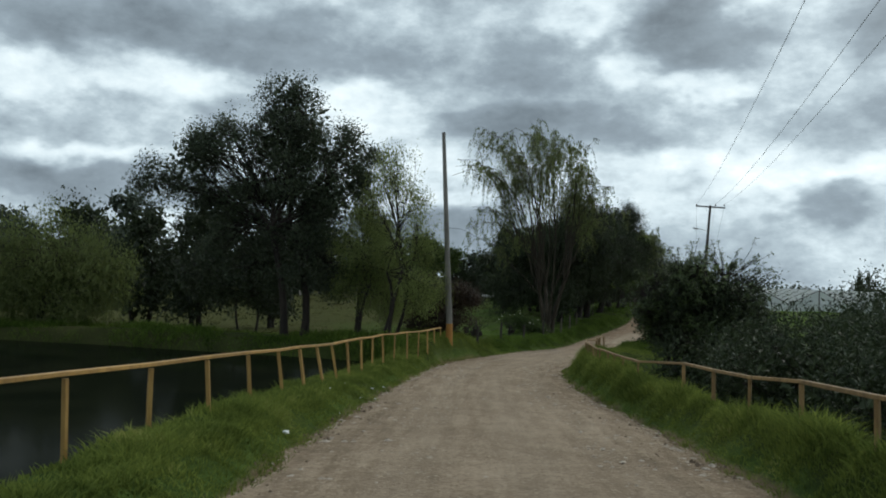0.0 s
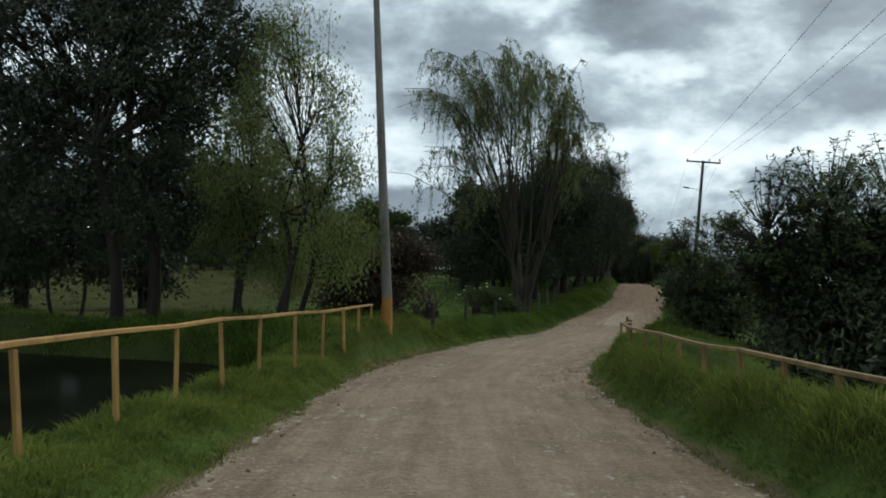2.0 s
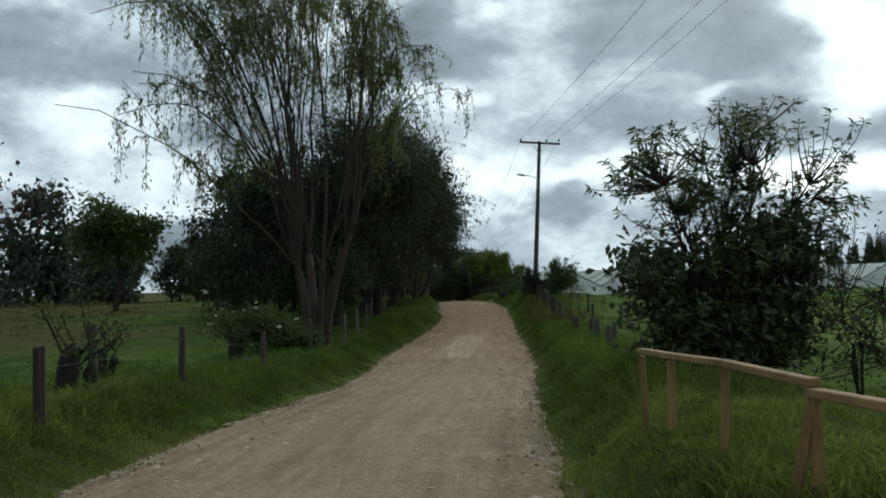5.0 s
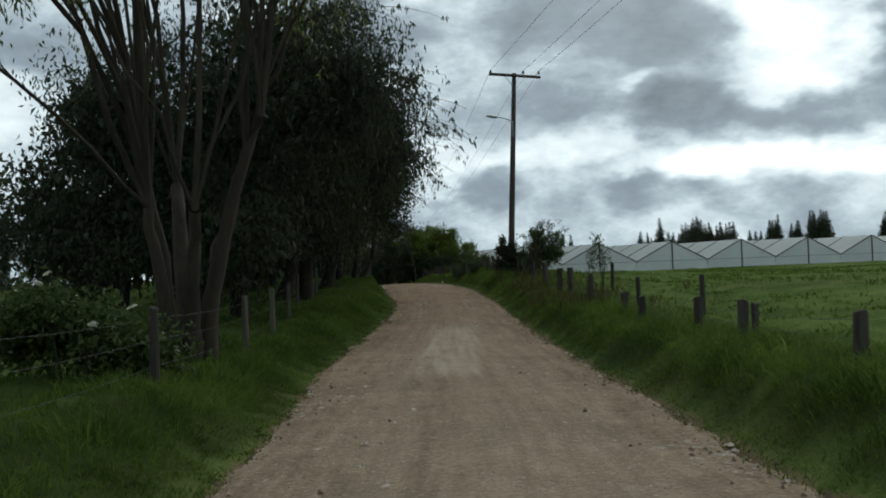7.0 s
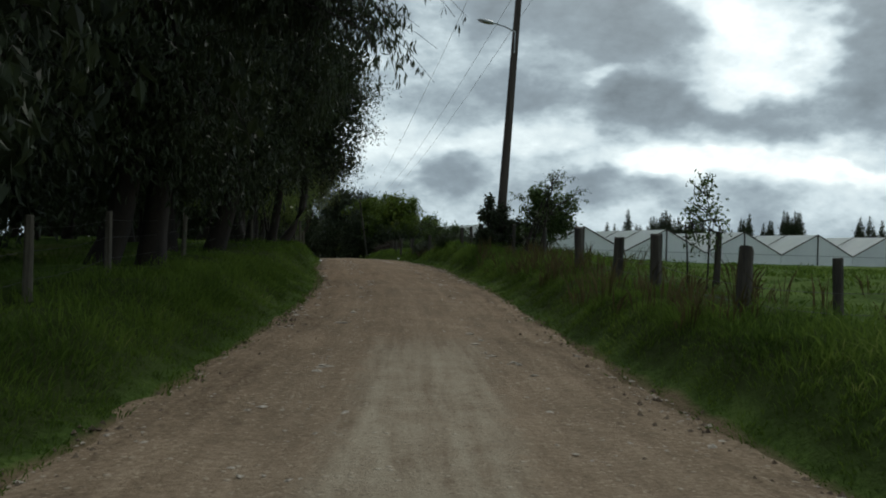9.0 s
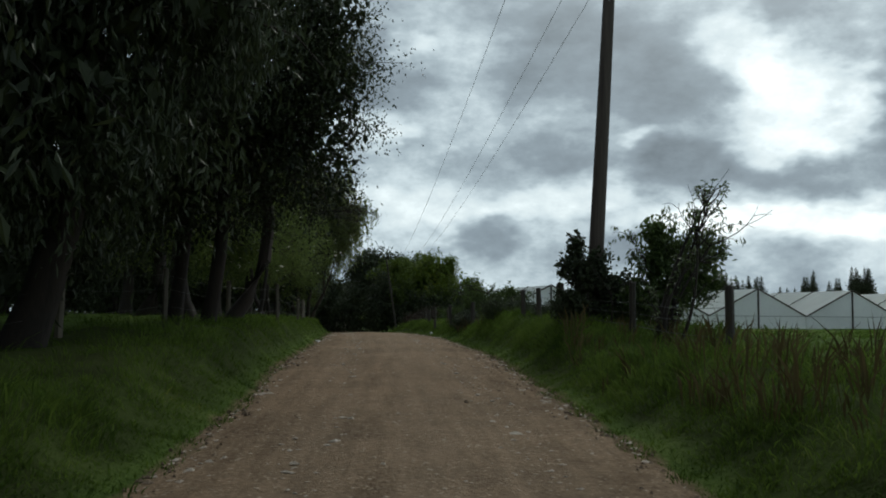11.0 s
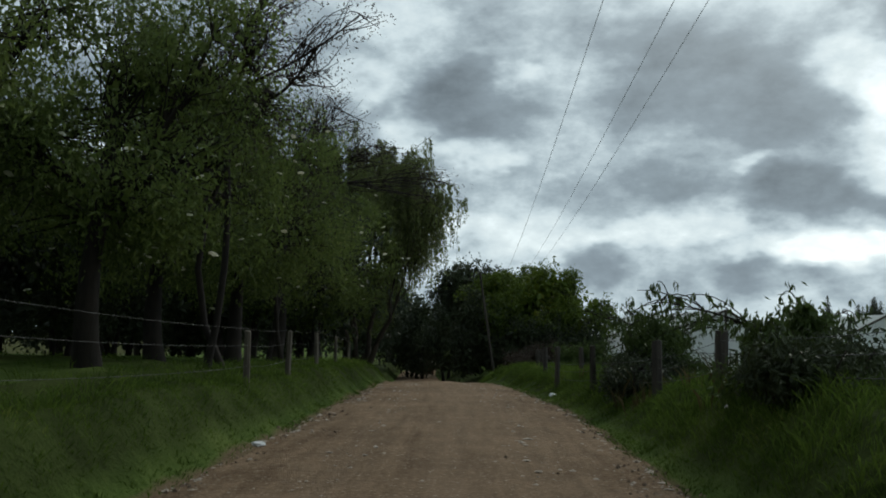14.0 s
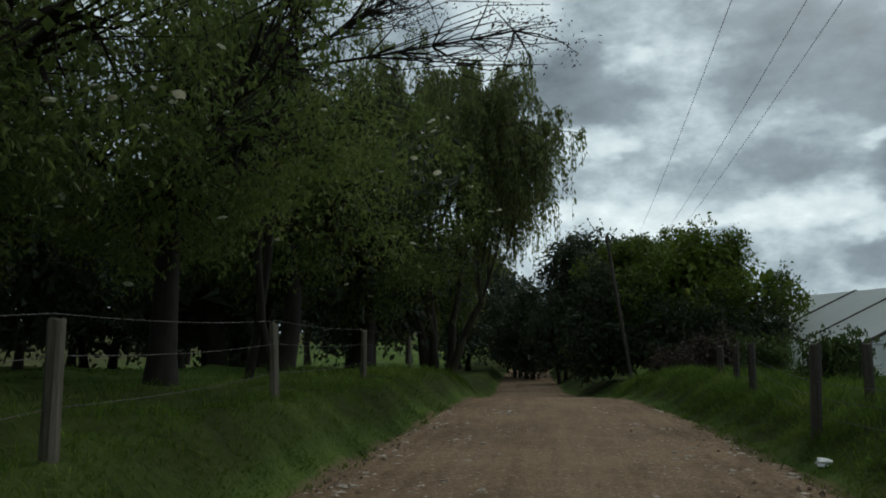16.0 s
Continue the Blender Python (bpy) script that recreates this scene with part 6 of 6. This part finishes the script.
def build_fences():
    # beside the meadow, before the trees
    a = [(1.0, 36.0), (1.86, 40.6), (2.9, 45.6), (4.0, 50.6), (5.2, 55.5), (5.9, 59.45), (6.5, 63.0), (7.05, 66.8), (8.2, 72.5), (9.3, 77.0), (10.4, 81.5), (11.6, 85.2), (12.92, 88.4), (14.2, 96.4),
         (14.67, 99.95), (15.2, 104.5), (15.7, 110), (16.3, 116.5)]
    ps = []
    for i, (x, y) in enumerate(a):
        pale = i > 3
        ps.append(fence_post(x, y, 0.85 if y > 95 or y < 50 else 1.0, 0.05 if pale else 0.06, PALE_POST if pale else POST_WOOD, i, "rough round wooden fence post with wire, in tall grass", "left fence"))
    wires(ps, (0.3, 0.62, 0.88), "sagging fence wire between posts")
    b = [(16.2, 69.4, 0.85), (15.67, 66.8, 0.82), (15.16, 64.6, 0.92), (14.4, 61.4, 0.9), (14.0, 58.5, 0.45), (13.62, 56.9, 0.55), (13.08, 53.6, 0.58), (12.4, 51.2, 0.6), (11.4, 47.5, 0.55)]
    ps = [fence_post(x, y, h, 0.085, POST_WOOD, 40 + i, "dark stubby wooden fence post in the grass", "right fence") for i, (x, y, h) in enumerate(b)]
    wires(ps, (0.25, 0.45), "thin fence wire between dark posts", 0.003)
    fence_post(0.63, 40.2, 1.0, 0.07, POST_WOOD, 59, "dark wooden post standing in the meadow", "left fence")
    for i, (x, y, h) in enumerate(((15.75, 58.0, 0.95), (13.4, 52.4, 0.55), (15.9, 61.5, 0.8), (17.2, 66.0, 0.9))):
        fence_post(x, y, h, 0.06, POST_WOOD, 60 + i, "dark wooden post standing in the meadow", "right fence")
    c = [(17.4, 74, 1.1), (18.1, 78, 1.3), (18.58, 82.4, 1.44), (19.4, 85.75, 1.42), (19.52, 87.35, 1.42), (20.48, 93.4, 1.32), (20.58, 95.85, 1.21), (21.0, 100.5, 1.1), (21.27, 104.5, 1.05), (22.0, 108.5, 1.0), (22.6, 112, 0.9)]
    ps = [fence_post(x, y, top - gz(x, y), 0.078 if i in (2, 5, 6) else 0.062, POST_WOOD, 80 + i, "dark weathered fence post with barbed wire", "right fence") for i, (x, y, top) in enumerate(c)]
    for i, (x, y, top) in enumerate(((20.5, 86.0, 1.73), (21.96, 104.6, 1.05), (22.3, 110.2, 0.95))):
        fence_post(x, y, top - gz(x, y), 0.055, POST_WOOD, 95 + i, "dark weathered fence post with barbed wire", "right fence")
    wires(ps, (0.25, 0.45, 0.62), "barbed wire between dark posts", 0.0035)


def slab(bm, outline, place):
    """A thin sheet with two faces and an edge."""
    lo, hi = ([bm.verts.new(place(a, c, k)) for a, c in outline] for k in (0, 1))
    bm.faces.new(lo), bm.faces.new(hi[::-1])
    for i in range(len(outline)):
        j = (i + 1) % len(outline)
        bm.faces.new((lo[i], hi[i], hi[j], lo[j]))
    bmesh.ops.recalc_face_normals(bm, faces=bm.faces[:])


def build_greenhouse():
    bays, w, ridge, eave, depth, base = 9, 7.95, 2.8, 0.84, 46, -0.25
    x0, y0 = 33.2 - w / 2, 120
    for b in range(bays):
        xl = x0 + b * w
        ob = thing("greenhouse_bay", (xl + w / 2, y0, base), "white plastic film greenhouse bay with a pitched roof", "greenhouse", "greenhouse")
        r, e, h = ridge - base, eave - base, w / 2
        bm = bmesh.new()
        n = 16
        for s in (-1, 1):
            for i in range(n):
                ya, yb = depth * i / n, depth * (i + 1) / n
                vs = [bm.verts.new(p) for p in ((s * h, ya, e), (s * h, yb, e), (0, yb, r), (0, ya, r), (s * h * 0.5, (ya + yb) / 2, (e + r) / 2 - 0.10))]
                for k in range(4):
                    bm.faces.new((vs[k], vs[(k + 1) % 4], vs[4]))
        bmesh.ops.remove_doubles(bm, verts=bm.verts[:], dist=0.001)
        part("roof", bm, ob, mat=FILM_MAT)
        for i in range(1, 6):
            for k in (-1, 1):
                me = bpy.data.meshes.get("roof_bar_%s" % ("west" if k < 0 else "east"))
                if me is None:
                    bm = bmesh.new()
                    bar(bm, (k * h, 0, e + 0.03), (0, 0, r + 0.03), 0.05, 0.05)
                    me = bm_mesh("roof_bar_%s" % ("west" if k < 0 else "east"), bm, POST_WOOD)
                part("roof_bar", me, ob).matrix_local = pose(0, i * depth / 16 * 1.5, 0)
        bm = bmesh.new()
        slab(bm, [(-h + 0.02, 0), (h - 0.02, 0), (h - 0.02, e), (0, r - 0.03), (-h + 0.02, e)], lambda a, c, k: (a, 0.02 + 0.03 * k, c))
        part("end_wall", bm, ob, mat=FILM_MAT)
        for k in (-1, 1):
            bm = bmesh.new()
            bar(bm, (k * h, -0.03, e), (0, -0.03, r), 0.09, 0.09)
            part("rafter", bm, ob, mat=POST_WOOD)
        bm = bmesh.new()
        bar(bm, (0, -0.03, 0), (0, -0.03, r), 0.10, 0.10)
        part("king_post", bm, ob, mat=POST_WOOD)
        bm = bmesh.new()
        bar(bm, (-h, -0.04, e), (h, -0.04, e), 0.05, 0.05)
        part("tie_beam", bm, ob, mat=GALVANISED)
        if b == 0:
            bm = bmesh.new()
            slab(bm, [(0.06, 0), (depth, 0), (depth, e), (0.06, e)], lambda a, c, k: (-h - 0.03 * k, a, c))
            part("side_wall", bm, ob, mat=FILM_MAT)


build_handrails()
build_pole_a()
build_power_line()
build_fences()
build_greenhouse()


# ---- small things ----
def build_stones():
    rng = np.random.default_rng(77)
    n = 9000
    y = rng.uniform(-3, 112, n)
    u = np.where(rng.uniform(0, 1, n) < 0.3, rng.choice([0.02, 0.98], n) + rng.normal(size=n) * 0.05, rng.uniform(0, 1, n))
    u = np.clip(u, 0.012, 0.988)
    lx, rx = left_x(y), right_x(y)
    x = lx + (rx - lx) * u
    r = 0.009 + 0.045 * rng.uniform(0, 1, n) ** 6 + 0.012 * rng.uniform(0, 1, n)
    z = np.maximum(road_z(y) + 0.03 * (1 - (2 * u - 1) ** 2), ground_z(x, y))
    base = np.array([(1, 0, 0), (0.2, 0.9, 0.1), (-1, 0.1, 0), (-0.1, -1, 0), (0.1, 0.1, 0.75), (0, 0, -0.5)])
    tri = np.array([(0, 1, 4), (1, 2, 4), (2, 3, 4), (3, 0, 4), (1, 0, 5), (2, 1, 5), (3, 2, 5), (0, 3, 5)])
    v = base[None] * rng.uniform(0.6, 1.3, (n, 6, 1)) * r[:, None, None] * np.array([1.4, 1, 0.5])
    a = rng.uniform(0, 6.28, n)
    ca, sa = np.cos(a)[:, None], np.sin(a)[:, None]
    v = np.stack([v[..., 0] * ca - v[..., 1] * sa, v[..., 0] * sa + v[..., 1] * ca, v[..., 2]], -1) + np.stack([x, y, z], 1)[:, None]
    f = (np.arange(n)[:, None, None] * 6 + tri[None]).reshape(-1, 3)
    tagged(new("gravel", np_mesh("gravel", v.reshape(-1, 3), f, STONE_MAT)), "loose pale stones scattered on the road", "gravel", kind="stuff")


def build_clods():
    """Crumbled earth along the edges of the road."""
    rng = np.random.default_rng(78)
    n = 7000
    y = rng.uniform(2, 108, n)
    u = np.where(rng.uniform(0, 1, n) < 0.5, rng.gamma(1.5, 0.03, n) - 0.02, 1.02 - rng.gamma(1.5, 0.04, n))
    lx, rx = left_x(y), right_x(y)
    x = lx + (rx - lx) * u
    r = 0.009 + 0.030 * rng.uniform(0, 1, n) ** 3
    z = np.maximum(road_z(y) + 0.03 * (1 - (2 * u - 1) ** 2), ground_z(x, y))
    base = np.array([(1, 0, 0), (0.2, 0.9, 0.1), (-1, 0.1, 0), (-0.1, -1, 0), (0.1, 0.1, 0.9), (0, 0, -0.5)])
    tri = np.array([(0, 1, 4), (1, 2, 4), (2, 3, 4), (3, 0, 4), (1, 0, 5), (2, 1, 5), (3, 2, 5), (0, 3, 5)])
    v = base[None] * rng.uniform(0.6, 1.3, (n, 6, 1)) * r[:, None, None]
    a = rng.uniform(0, 6.28, n)
    ca, sa = np.cos(a)[:, None], np.sin(a)[:, None]
    v = np.stack([v[..., 0] * ca - v[..., 1] * sa, v[..., 0] * sa + v[..., 1] * ca, v[..., 2]], -1) + np.stack([x, y, z], 1)[:, None]
    f = (np.arange(n)[:, None, None] * 6 + tri[None]).reshape(-1, 3)
    tagged(new("earth_clods", np_mesh("earth_clods", v.reshape(-1, 3), f, CLOD_MAT)), "crumbled brown earth along the road edges", "earth", kind="stuff")


def litter(x, y, size, seed):
    rng = random.Random(seed)
    ob = thing("litter", at(x, y, 0.04), "crumpled white plastic litter on the grass verge", "litter", "litter")
    bm = bmesh.new()
    bmesh.ops.create_icosphere(bm, subdivisions=2, radius=size)
    for v in bm.verts:
        v.co = v.co * rng.uniform(0.6, 1.15)
        v.co.z *= 0.5
    part("sheet", bm, ob, mat=PLASTIC_MAT)


def build_sheds():
    x, y = 24.0, 160
    ob = thing("shed", at(x, y), "small red-brown shed at the end of the lane", "shed")
    bm = bmesh.new()
    bmesh.ops.create_cube(bm, size=1, matrix=pose(0, 0, 0.6) @ Matrix.Diagonal((1.8, 1.6, 1.5, 1)))
    part("wall", bm, ob, mat=RED_WALL)
    bm = bmesh.new()
    for sx in (-1, 1):
        bar(bm, (sx * 1.1, 0, 1.3), (0, 0, 1.7), 1.9, 0.06)
    part("roof", bm, ob, mat=RED_WALL)
    ob = thing("shelter", at(-1.26, 80.3), "small white feeding shelter in the meadow", "shelter")
    bm = bmesh.new()
    bar(bm, (-0.65, 0, 0.95), (0.65, 0, 0.95), 0.9, 0.22)
    part("roof", bm, ob, mat=WHITE_WALL)
    for sx in (-0.55, 0.55):
        for sy in (-0.3, 0.3):
            bm = bmesh.new()
            bar(bm, (sx, sy, -0.2), (sx, sy, 0.85), 0.07, 0.07)
            part("leg", bm, ob, mat=POST_WOOD)


build_stones()
build_clods()
for i, (x, y, r) in enumerate(((14.59, 93.65, 0.10), (20.87, 103.4, 0.10), (0.98, 5.9, 0.045), (0.2, 12.2, 0.05), (0.45, 13.9, 0.035), (0.5, 14.9, 0.025), (0.75, 12.6, 0.03), (0.62, 11.9, 0.02), (0.35, 10.6, 0.02), (0.1, 9.9, 0.025), (0.85, 9.2, 0.02))):
    litter(x, y, r, i)
build_sheds()
